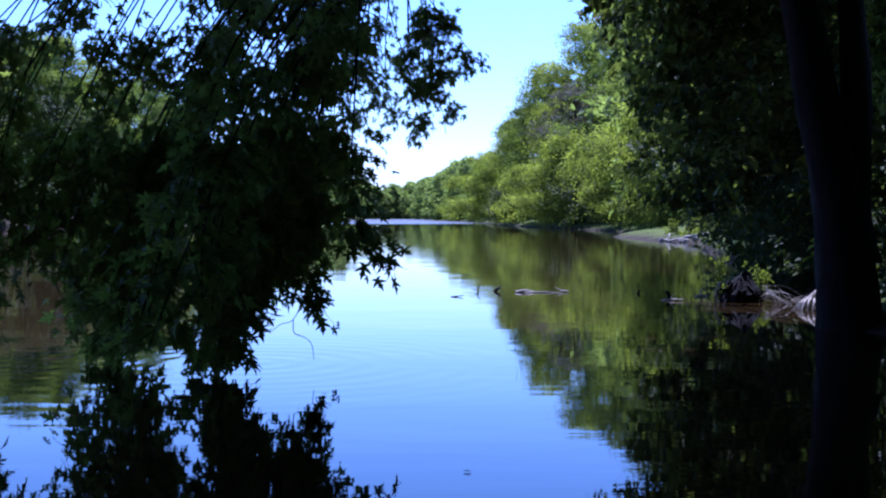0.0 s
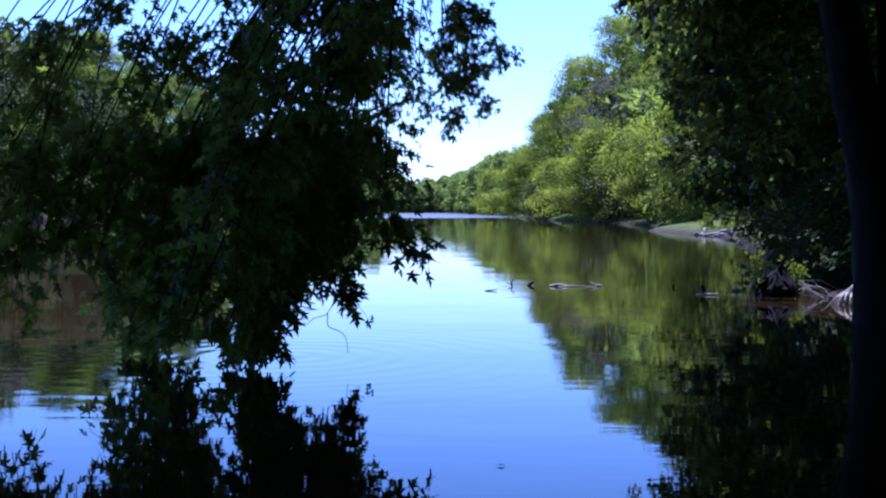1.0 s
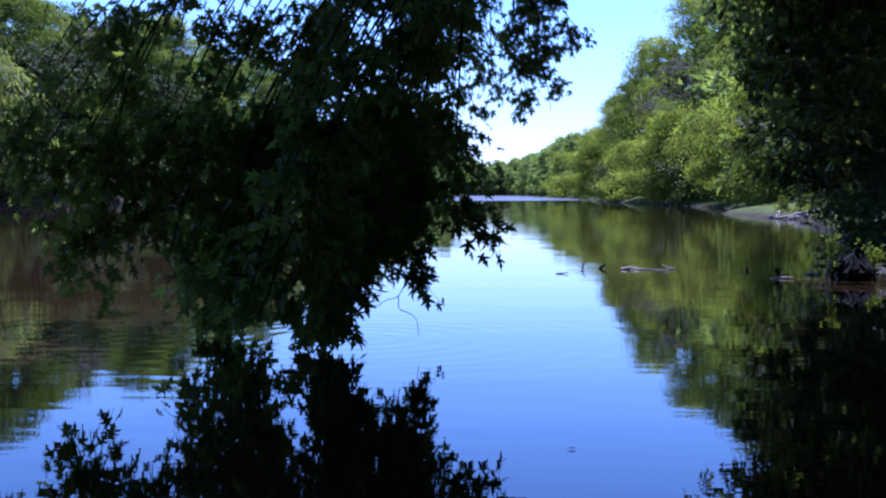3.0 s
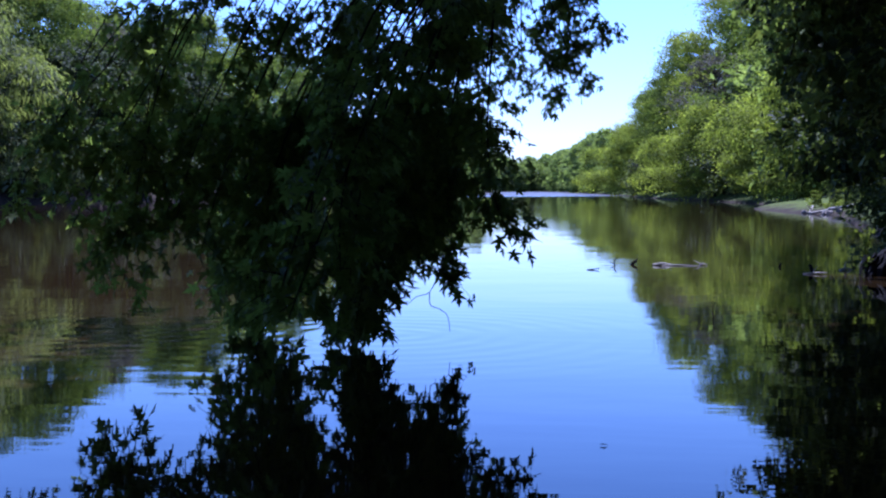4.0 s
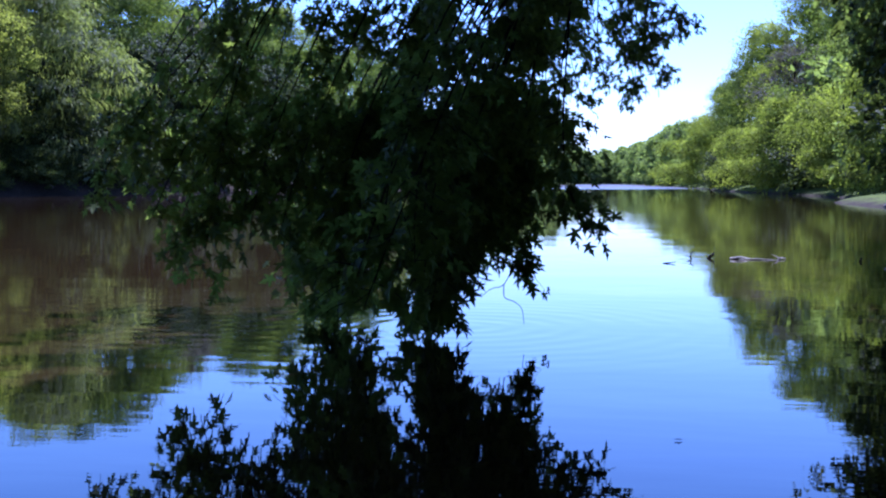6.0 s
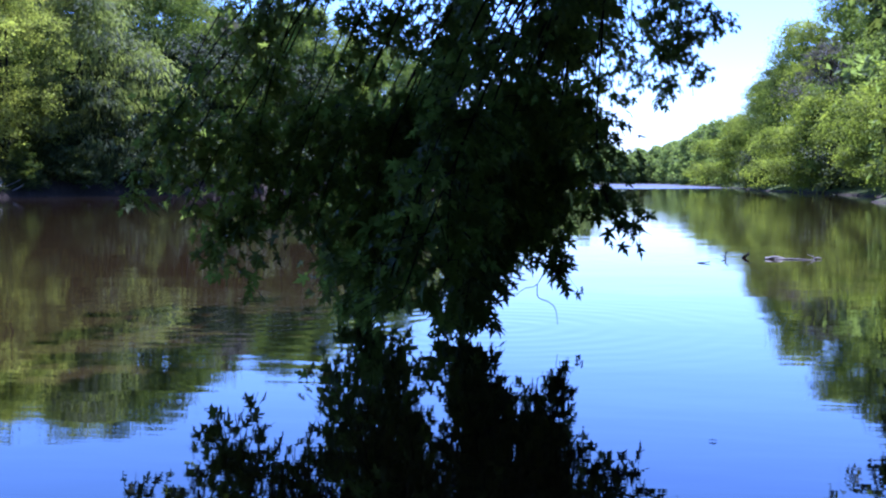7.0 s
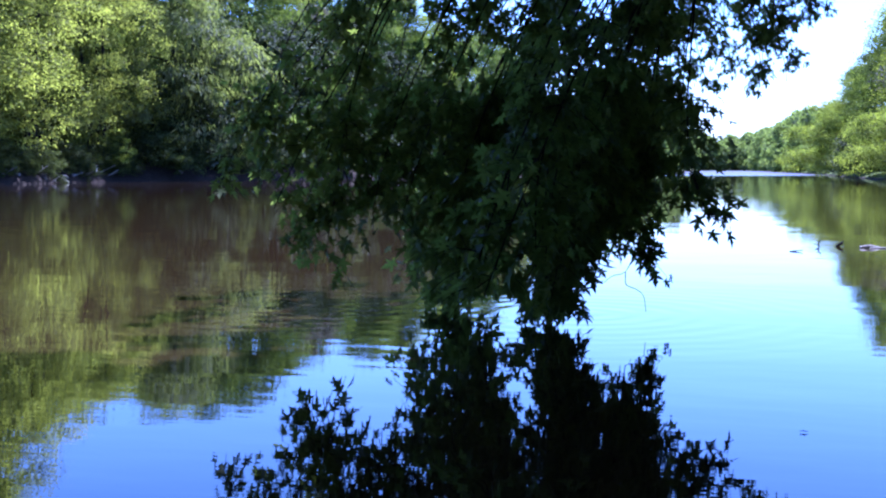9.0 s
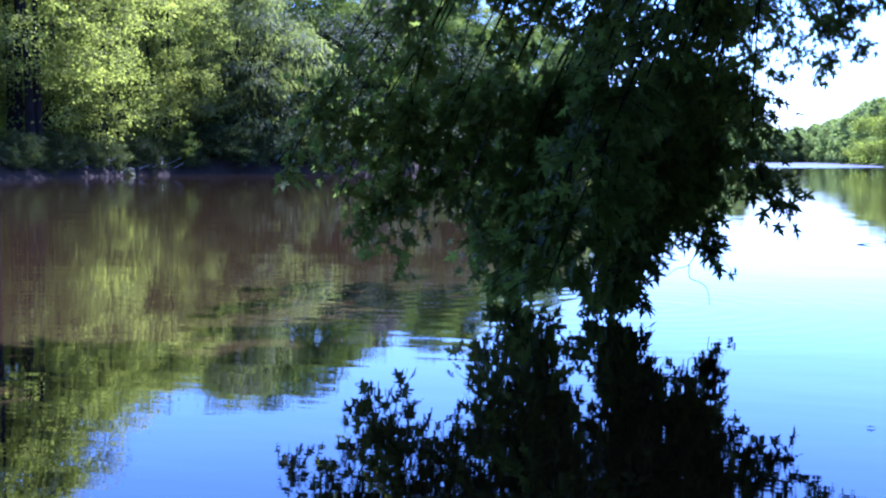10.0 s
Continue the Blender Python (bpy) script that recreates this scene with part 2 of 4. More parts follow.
def crown_leaves(centres, radii, count, size, droop=0.3, shape=SPRAY, squash=0.72, per=26):
    """Leaf sprays in small pads on the shells of clumps, so that each clump has a lit top and dark gaps lie between them."""
    w = radii ** 2 / (radii ** 2).sum()
    pads = max(count // per, 8)
    pick = rng.choice(len(centres), pads, p=w)
    d = rand_dirs(pads, 0.55)
    r = radii[pick]
    pad = centres[pick] + d * (r * (0.80 + 0.32 * rng.random(pads)))[:, None] * np.array([1, 1, squash])
    spread = r * rng.uniform(0.14, 0.32, pads)
    k = rng.integers(0, pads, count)
    place = pad[k] + rng.normal(size=(count, 3)) * spread[k][:, None] * np.array([1, 1, 0.5])
    tip = d[k] + rand_dirs(count) * 0.8 - np.array([0, 0, droop])
    nor = d[k] + rand_dirs(count) * 0.26 + np.array([0, 0, 0.4])
    return scatter(shape, SPRAY_F, place, tip, nor, size * (0.6 + 0.8 * rng.random(count)))


def far_tree(name, label, height, width, leaves, size, mat, base=0.12, clumps=46, trunks=1, droop=0.3, shape=SPRAY, top=0.55, group="trees on the river bank", per=26):
    """A whole tree at the origin: trunk, limbs and a crown of leaf clumps."""
    t = thing(name, label, "tree", group=group)
    lean = rng.uniform(-0.06, 0.06, 2)
    centres, rad = [], []
    for k in range(trunks):
        off = np.array([rng.uniform(-0.5, 0.5), rng.uniform(-0.4, 0.4), 0]) * (trunks > 1) * width * 0.16
        r0 = height * 0.018 / trunks ** 0.4
        pts = [off + (0, 0, -0.4), off * 1.2 + (0, 0, height * 0.25), off * 1.9 + (lean[0] * height * 0.6, lean[1] * height * 0.6, height * 0.6),
               off * 2.1 + (lean[0] * height, lean[1] * height, height * 0.84)]
        path = smooth_path(pts, 12)
        rr = r0 * (1.35 - 1.25 * np.linspace(0, 1, 13) ** 0.8)
        rr[0] *= 1.5
        v, f = tube(path, rr, 8, 0.06)
        mesh_object("trunk", v, f, BARK, t, smooth=True)
        n = clumps // trunks
        for j in range(n):
            s = base + (1.0 - base) * (j + rng.random()) / n
            i = min(int(s * 13), 12)
            p = path[i]
            wide = width * 0.5 * (math.sin(math.pi * min(1, (s - base + 0.12) / (1.1 - base)) ** (0.5 + top * 0.5)) ** 0.7)
            w = j * 2.4 + rng.uniform(-0.5, 0.5)
            reach = wide * (0.25 + 0.75 * rng.random() ** 0.5)
            c = p + np.array([math.cos(w) * reach, math.sin(w) * reach, rng.uniform(-0.02, 0.06) * height])
            centres.append(c)
            rad.append(width * rng.uniform(0.10, 0.20))
            if j % 4 == 0 and reach > width * 0.15:
                mid = p * 0.5 + c * 0.5 + (0, 0, 0.03 * height)
                v, f = tube(smooth_path([p, mid, c], 5), np.linspace(rr[i] * 0.45, 0.02, 6), 5)
                mesh_object("limb", v, f, BARK, t, smooth=True)
    v, f = crown_leaves(np.array(centres), np.array(rad), leaves, size, droop, shape, per=per)
    big_mesh("crown", v, f, mat, t, kind="stuff")
    return t


def put(t, x, y, turn=0, scale=1.0):
    """Stand a copy of a tree on the bank."""
    m = pose(x, y, height_at(x, y) - 0.05, 0, 0, turn)
    c = copy_thing(t, m)
    c.scale = (scale, scale, scale)
    return c


def polar(az, d, z):
    """A place by its bearing (degrees to the right of straight ahead), distance and height."""
    return (d * math.sin(radians(az)), d * math.cos(radians(az)), z)


# ---- the river and its banks ----
RIGHT = [(-9, -60), (-5, -20), (-2.6, -4), (-0.5, -0.6), (1.6, 1.2), (4.2, 4), (4.6, 8), (3.75, 12.2), (4.05, 14), (4.8, 17.4), (6.0, 21), (6.6, 28), (8.6, 42), (10.5, 52), (9.7, 58), (9.1, 68), (10.6, 73), (12.8, 75),
         (11.8, 93), (10.8, 114), (7.6, 147), (5.6, 228), (-3, 400), (-14, 500), (-60, 560)]
LEFT = [(-52, -60), (-52, -10), (-47.5, 40), (-47, 63.5), (-48.6, 74.6), (-49, 82.5), (-47.9, 88.9), (-44.8, 95), (-42.5, 117), (-39.5, 186), (-29, 318), (-26, 420), (-40, 470), (-90, 500)]
RIVER = np.array(RIGHT + LEFT[::-1], float)


def shore_distance(x, y):
    """Metres from the water's edge, positive on land."""
    x, y = np.asarray(x, float), np.asarray(y, float)
    best, inside = np.full(x.shape, 1e9), np.zeros(x.shape, bool)
    for (ax, ay), (bx, by) in zip(RIVER, np.roll(RIVER, -1, 0)):
        dx, dy = bx - ax, by - ay
        u = np.clip(((x - ax) * dx + (y - ay) * dy) / (dx * dx + dy * dy), 0, 1)
        best = np.minimum(best, np.hypot(x - ax - u * dx, y - ay - u * dy))
        cross = ((ay > y) != (by > y)) & (x < dx * (y - ay) / (dy if dy else 1e-9) + ax)
        inside ^= cross
    return np.where(inside, -best, best)


def bank_height(x, y):
    s = shore_distance(x, y)
    rough = 0.10 * np.sin(x * 0.9 + 1.3 * np.sin(y * 0.6)) + 0.07 * np.sin(y * 1.7 + x)
    s = s + rough * 2.0
    land = 0.75 * (1 - np.exp(-np.maximum(s, 0) / 1.6)) + np.where(x < -20, 1.6, 0.5) * (1 - np.exp(-np.maximum(s, 0) / 16)) + rough * np.clip(s / 3, 0, 1)
    cut = np.clip((-20 - x) / 10, 0, 1)           # the far bank is a low steep cut
    land = land + cut * 0.6 * (1 - np.exp(-np.maximum(s, 0) / 0.3))
    spit = np.exp(-(((x - 10) / 3.0) ** 2 + ((y - 63) / 10) ** 2))
    land = land * (1 - 0.5 * spit)
    return np.where(s > 0, land, np.maximum(s * 0.35, -1.6))


def height_at(x, y):
    return float(bank_height(np.array([x]), np.array([y]))[0])


def left_bank(az, back):
    """The place on the far bank at a bearing, so many metres behind the water's edge."""
    d = np.arange(60, 330, 0.25)
    x, y = d * math.sin(radians(az)), d * math.cos(radians(az))
    i = np.argmax(shore_distance(x, y) > back)
    return float(x[i]), float(y[i])


def ground():
    gx = np.concatenate([[-2500, -1200, -600, -300, -180, -120], np.arange(-90, -38, 1.2), np.arange(-38, -4, 2.0), np.arange(-4, 16, 0.3), np.arange(16, 40, 1.6), [45, 55, 75, 110, 180, 300, 600, 1200, 2500]])
    gy = np.concatenate([[-2500, -1000, -400, -150, -80], np.arange(-50, -6, 4), np.arange(-6, 24, 0.3), np.arange(24, 72, 0.8), np.arange(72, 260, 2.5), np.arange(260, 560, 8), [600, 700, 900, 1400, 2500]])
    x, y = np.meshgrid(gx, gy)
    z = bank_height(x.ravel(), y.ravel())
    v = np.stack([x.ravel(), y.ravel(), z], 1)
    w = len(gx)
    i = (np.arange(len(gy) - 1)[:, None] * w + np.arange(w - 1)[None]).ravel()
    f = np.stack([i, i + 1, i + w + 1, i + w], 1)
    g = big_mesh("ground", v, f, SOIL)
    g.data.shade_smooth()
    tagged(g, "grassy river banks with muddy edges and river bed", "ground", kind="structure")


def water():
    xs = np.array([-110, -60, -30, -10, 0, 8, 20, 60.0])
    ys = np.array([-70, -30, 0, 15, 40, 100, 220, 400, 600.0])
    x, y = np.meshgrid(xs, ys)
    v = np.stack([x.ravel(), y.ravel(), np.zeros(x.size)], 1)
    w = len(xs)
    i = (np.arange(len(ys) - 1)[:, None] * w + np.arange(w - 1)[None]).ravel()
    ob = big_mesh("water", v, np.stack([i, i + 1, i + w + 1, i + w], 1), WATER)
    tagged(ob, "calm brown river water mirroring trees and sky", "water", kind="structure")


ground()
water()


# ---- the overhanging silver maple ----
def maple_bough(parent, base, lead, points, twig_every, leaves_per):
    """One drooping bough with hanging side twigs; returns its leaves' places, tips, normals and sizes."""
    path = smooth_path(points, 34)
    sway = rng.uniform(0.04, 0.13, 2)
    path[:, 0] += sway[0] * np.sin(np.linspace(0, rng.uniform(4, 8), 35))
    path[:, 2] += sway[1] * np.sin(np.linspace(0, rng.uniform(4, 8), 35)) * 0.6
    v, f = tube(path, np.linspace(0.011, 0.003, 35), 7, 0.05)
    pieces = [(v, f)]
    seg = np.linalg.norm(np.diff(path, axis=0), axis=1)
    total = seg.sum()
    place, tip, nor, size = [], [], [], []
    s = lead * 1.02 - 0.2          # leaves begin below the bare upper part
    while s < total:
        i = min(int(np.searchsorted(np.cumsum(seg), s)), 33)
        p, along = path[i] + (path[i + 1] - path[i]) * rng.random(), path[i + 1] - path[i]
        along = along / np.linalg.norm(along)
        x, y, z = p + base
        s += twig_every * rng.uniform(0.6, 1.4)
        up = (z - EYE) / y
        if up > 0.06 and noise.noise(Vector((x * 4.5, y * 1.6, z * 4.5))) + rng.uniform(-0.1, 0.1) < 0.03 + 1.9 * min(up - 0.075, 0.11):      # open towards the top
            continue
        d = along * 0.3 + rand_dirs(1)[0] * np.array([1.2, 0.9, 0.6]) + np.array([0, 0, -0.2])
        d /= np.linalg.norm(d)
        fine = min(max((up + 0.04) / 0.11, 0), 1)      # smaller leaves, and more of them, higher up
        ln = 0.55 * rng.uniform(0.5, 1.2) * (1 - 0.45 * s / total) * (1 - 0.25 * fine)
        q1 = p + d * ln * 0.5
        q2 = q1 + (d * 0.75 + np.array([0, 0, -0.3])) * ln * 0.5
        q2[2], q1[2] = max(q2[2], 0.03 - base[2]), max(q1[2], 0.08 - base[2])
        tw = smooth_path([p, q1, q2], 5)
        pieces.append(tube(tw, np.linspace(0.004, 0.0015, 6), 4))
        many = round(leaves_per * (1 + 1.3 * fine))
        for k in range(many):
            u = (k + rng.random()) / many * 0.85 + 0.15
            c = tw[min(int(u * 5), 4)] + rand_dirs(1)[0] * rng.uniform(0.02, 0.11)
            c[2] = max(c[2], rng.uniform(0.02, 0.2) - base[2])
            place.append(c)
            tip.append(d * 0.45 + rand_dirs(1)[0] * 0.6 + np.array([0, 0, -0.55]))
            nor.append(rand_dirs(1)[0] + np.array([0, -0.35, 0.25]))
            size.append(rng.uniform(0.068, 0.128) * (1.0 - 0.34 * fine))
    v, f = merge(pieces)
    mesh_object("bough", v, f, BARK, parent, smooth=True)
    return [np.array(a) for a in (place, tip, nor, size)]


def near_maple():
    t = thing("silver_maple", "large silver maple leaning over the river with drooping boughs", "tree", (-2.2, -2.6, height_at(-2.2, -2.6)))
    base = np.array(t.location)

    def local(pts):
        return [np.array(p) - base for p in pts]
    trunk = local([(-2.2, -2.6, base[2] - 0.4), (-2.1, -2.0, 1.8), (-1.7, -0.6, 4.0), (-1.2, 2.2, 6.0), (-1.0, 5.5, 7.4), (-0.9, 8.6, 8.2)])
    v, f = tube(smooth_path(trunk, 20), np.linspace(0.42, 0.12, 21), 12, 0.05)
    mesh_object("trunk", v, f, BARK, t, smooth=True)
    joints = list(smooth_path(trunk, 20)[12:])
    for pts, r in [([(-1.2, 2.2, 6.0), (-2.5, 6, 5.8), (-4.6, 9, 4.9)], 0.12), ([(-1.0, 4.4, 7.0), (-1.1, 7, 6.2), (-1.3, 10, 5.2)], 0.10), ([(-1.0, 5.0, 7.2), (0.2, 8, 6.4), (0.2, 11.5, 5.4)], 0.10), ([(-1.3, 2.0, 5.9), (-3.5, 5, 6.8), (-6, 8, 6.4)], 0.15), ([(-1.1, 4.0, 6.9), (0.4, 7.5, 8.0), (1.0, 12, 7.0)], 0.13), ([(-1.0, 5.5, 7.4), (-2.4, 9.0, 8.0), (-3.0, 12.5, 7.0)], 0.12)]:
        path = smooth_path(local(pts), 10)
        joints += list(path[3:])
        v, f = tube(path, np.linspace(r, 0.04, 11), 8)
        mesh_object("limb", v, f, BARK, t, smooth=True)
    joints = np.array(joints)
    # a bare twig that dips into the water
    for pts in ([(-6.0, 9.1, 0.65), (-6.2, 9.0, 0.53), (-6.65, 9.0, 0.38), (-7.2, 9.0, 0.35), (-7.6, 9.0, 0.30)], [(-6.65, 9.0, 0.38), (-6.62, 9.0, 0.29), (-6.2, 9.0, 0.26), (-5.85, 9.0, 0.21), (-5.74, 9.0, 0.10)]):
        v, f = tube(smooth_path(local([polar(*q) for q in pts]), 14), np.linspace(0.004, 0.002, 15), 5, 0.1)
        mesh_object("twig", v, f, BARK, t)
    got = []
    for (top, *pts), every, count in BOUGHS:
        line = local((top, *pts))
        root = joints[np.argmin(np.linalg.norm(joints - line[0], axis=1))]
        lead = float(np.linalg.norm(line[0] - root))
        got.append(maple_bough(t, base, lead, [root, (root + line[0]) / 2 + np.array([0, 0, 0.12 * lead]), *line], every, count))
    place, tip, nor, size = [np.concatenate([g[k] for g in got]) for k in range(4)]
    # the lowest three hundred leaves towards the open river are single leaves
    order = np.argsort(-(place[:, 0] * 1.0 - place[:, 2] * 0.6))
    single, rest = order[:300], order[300:]
    v, f = scatter(MAPLE_LEAF, MAPLE_F, place[rest], tip[rest], nor[rest], size[rest])
    big_mesh("foliage", v, f, MAPLE, t, "dark green lobed maple leaves", "stuff")
    proto = None
    for i in single:
        y = Vector(tip[i]).normalized()
        x = y.cross(Vector(nor[i])).normalized()
        z = x.cross(y)
        if proto is None:
            proto = mesh_object("leaf", [tuple(p) for p in MAPLE_LEAF], MAPLE_F, MAPLE, t)
            ob = proto
        else:
            ob = new("leaf", proto.data)
            ob.parent = t
        m = Matrix((x, y, z)).transposed().to_4x4()
        ob.matrix_basis = Matrix.Translation(place[i]) @ m @ Matrix.Diagonal((*(size[i],) * 3, 1))
    # the unseen crown overhead, clumps placed to shade boughs and near water
    cs, rs = [], []
    # over the near water, over the bank behind, over the shallows to the west, and a few over the western boughs
    spans = [(-1.8, 7.5, 2, 15)] * 220 + [(-12, 4.0, -9, 4)] * 70 + [(-9, -1.8, 1, 9.5)] * 58 + [(-4.0, -1.8, 11, 14)] * 3 + [(-2.8, -0.6, 8.3, 10.4)] * 6
    while len(cs) < len(spans):
        x0, x1, y0, y1 = spans[len(cs)]
        c = np.array([rng.uniform(x0, x1), rng.uniform(y0, y1), rng.uniform(4.6, 9.5)])
        r = rng.uniform(0.9, 1.4)
        if x1 == -1.8 and y1 < 10 and c[1] - 0.55 * c[2] > 4.4:      # the shallows farther out lie in the sun
            continue
        if c[2] - r * 1.3 > 1.3 + 0.21 * max(c[1], 0):
            cs.append(c - base)
            rs.append(r)
    v, f = crown_leaves(np.array(cs), np.array(rs), 71000, 0.44)
    sprays = v.reshape(-1, len(SPRAY), 3) + base
    high = (sprays[:, :, 2] > EYE + 0.3 + 0.2 * np.hypot(sprays[:, :, 0], sprays[:, :, 1])).all(1)
    v, f = (sprays[high] - base).reshape(-1, 3), f[:high.sum() * len(SPRAY_F)]
    big_mesh("crown", v, f, MAPLE, t, kind="stuff")


# boughs by the bearing and distance of the top, and the bearing and height of the tip
LEFT_BOUGHS = [
    (-14.2, 9.4, -20.7, 0.52), (-14.3, 9.7, -21.0, 0.65), (-12.8, 9.6, -24.8, 0.91), (-13.2, 9.4, -22.2, 0.80), (-12.0, 9.5, -18.6, 0.88),
    (-11.4, 9.3, -17.7, 0.81), (-10.0, 9.6, -17.2, 0.81), (-9.8, 9.2, -16.4, 0.77), (-16.5, 10.0, -23.0, 1.51), (-14.9, 9.8, -23.3, 1.24),
    (-15.7, 9.9, -21.7, 1.41), (-13.4, 9.8, -19.5, 1.24), (-12.5, 10.0, -17.7, 1.41), (-10.6, 10.2, -16.4, 1.66), (-15.0, 9.6, -20.1, 0.93),
    (-12.5, 10.2, -19.0, 1.58), (-11.8, 9.6, -16.1, 1.09), (-15.3, 9.6, -22.3, 1.09), (-14.0, 10.0, -20.7, 1.21),
]
WEST_CURTAIN = [
    (-7.0, 10.4, -15.3, 0.19), (-6.9, 10.8, -14.9, 0.04), (-6.7, 10.9, -14.3, 0.02), (-7.4, 10.2, -15.8, 0.44), (-8.0, 9.8, -15.6, 0.69),
    (-7.1, 9.4, -14.5, 0.40), (-7.6, 10.6, -13.7, 0.09), (-7.7, 10.3, -13.4, 0.27), (-7.2, 10.6, -14.0, 0.17), (-7.2, 10.4, -13.1, 0.36),
    (-7.0, 10.0, -14.6, 1.00), (-8.1, 10.0, -15.1, 1.41), (-6.9, 9.7, -13.6, 0.61), (-6.3, 9.9, -13.1, 0.80), (-5.9, 10.2, -12.3, 1.13),
    (-6.7, 10.3, -13.5, 1.34), (-7.4, 9.6, -15.3, 1.12), (-7.0, 9.3, -15.1, 0.52),
]
NEAR_BOUGHS = [
    (-6.2, 7.2, -12.9, 0.53), (-5.8, 7.1, -12.1, 0.50), (-5.4, 7.2, -10.9, 0.52), (-4.9, 7.4, -10.2, 0.56), (-6.5, 7.5, -12.2, 0.72),
    (-5.3, 7.6, -10.7, 0.76),
]
EAST_CURTAIN = [
    (-4.2, 10.0, -10.5, 0.03), (-4.2, 9.8, -9.6, 0.02), (-4.0, 9.6, -9.8, 0.11), (-3.8, 9.6, -10.1, 0.15), (-3.7, 9.3, -9.5, 0.33),
    (-3.6, 9.6, -8.7, 0.42), (-3.2, 9.5, -9.6, 0.51), (-4.1, 10.0, -10.3, 0.84), (-3.5, 10.2, -7.5, 0.48), (-3.5, 10.4, -6.8, 0.51),
    (-3.3, 10.6, -6.4, 0.67), (-3.3, 10.6, -5.8, 0.83), (-3.7, 10.4, -8.6, 1.08), (-3.8, 10.8, -7.1, 1.22), (-3.7, 11.2, -5.8, 1.49),
    (-3.4, 10.8, -6.8, 0.95), (-4.0, 10.4, -11.1, 1.42), (-4.3, 9.8, -9.3, 0.69), (-4.3, 10.5, -9.6, 1.21), (-3.7, 10.0, -7.8, 0.76),
]
FRINGE = [
    (-3.6, 11.5, -4.4, 1.53), (-3.7, 10.8, -5.1, 1.08), (-3.4, 9.8, -3.7, 0.83), (-2.7, 12.0, -2.7, 1.92), (-2.1, 12.5, -2.1, 1.85),
    (-1.4, 12.5, -1.1, 1.83), (-2.0, 13.0, -0.4, 2.04), (-2.2, 13.0, 0.2, 2.39), (-3.1, 13.0, 1.2, 2.65), (-3.1, 11.8, -3.4, 1.76),
    (-3.7, 11.2, -5.1, 1.31), (-3.0, 11.6, -4.1, 2.03), (-1.9, 13.0, 0.7, 2.52), (-1.0, 13.0, 0.4, 2.12), (-1.3, 12.6, -0.5, 1.91),
    (-1.1, 13.0, 0.1, 2.26), (-2.3, 12.6, -0.8, 2.17), (-2.6, 12.2, -1.7, 2.23), (-3.0, 12.0, -2.3, 2.41), (-3.2, 12.4, -2.8, 2.20),
]


def bough_line(az0, d, az1, z1):
    """A drooping line from the limbs to the tip."""
    z0 = EYE + 0.228 * d
    return [polar(az0 + (az1 - az0) * u, d - 0.25 * k, z0 + (z1 - z0) * w) for k, (u, w) in enumerate([(0, 0), (0.40, 0.36), (0.76, 0.72), (1, 1)])]


BOUGHS = [(bough_line(*b), every, count) for rows, every, count in ((LEFT_BOUGHS, 0.07, 6), (WEST_CURTAIN, 0.06, 8), (NEAR_BOUGHS, 0.08, 6), (EAST_CURTAIN, 0.05, 9), (FRINGE, 0.06, 7)) for b in rows]
BOUGHS.append(([polar(-4.0, 9.0, 3.0), polar(-4.2, 8.7, 1.45), polar(-3.2, 8.4, 0.90), polar(-2.0, 8.2, 0.76)], 0.07, 6))
rng = np.random.default_rng(21)
near_maple()


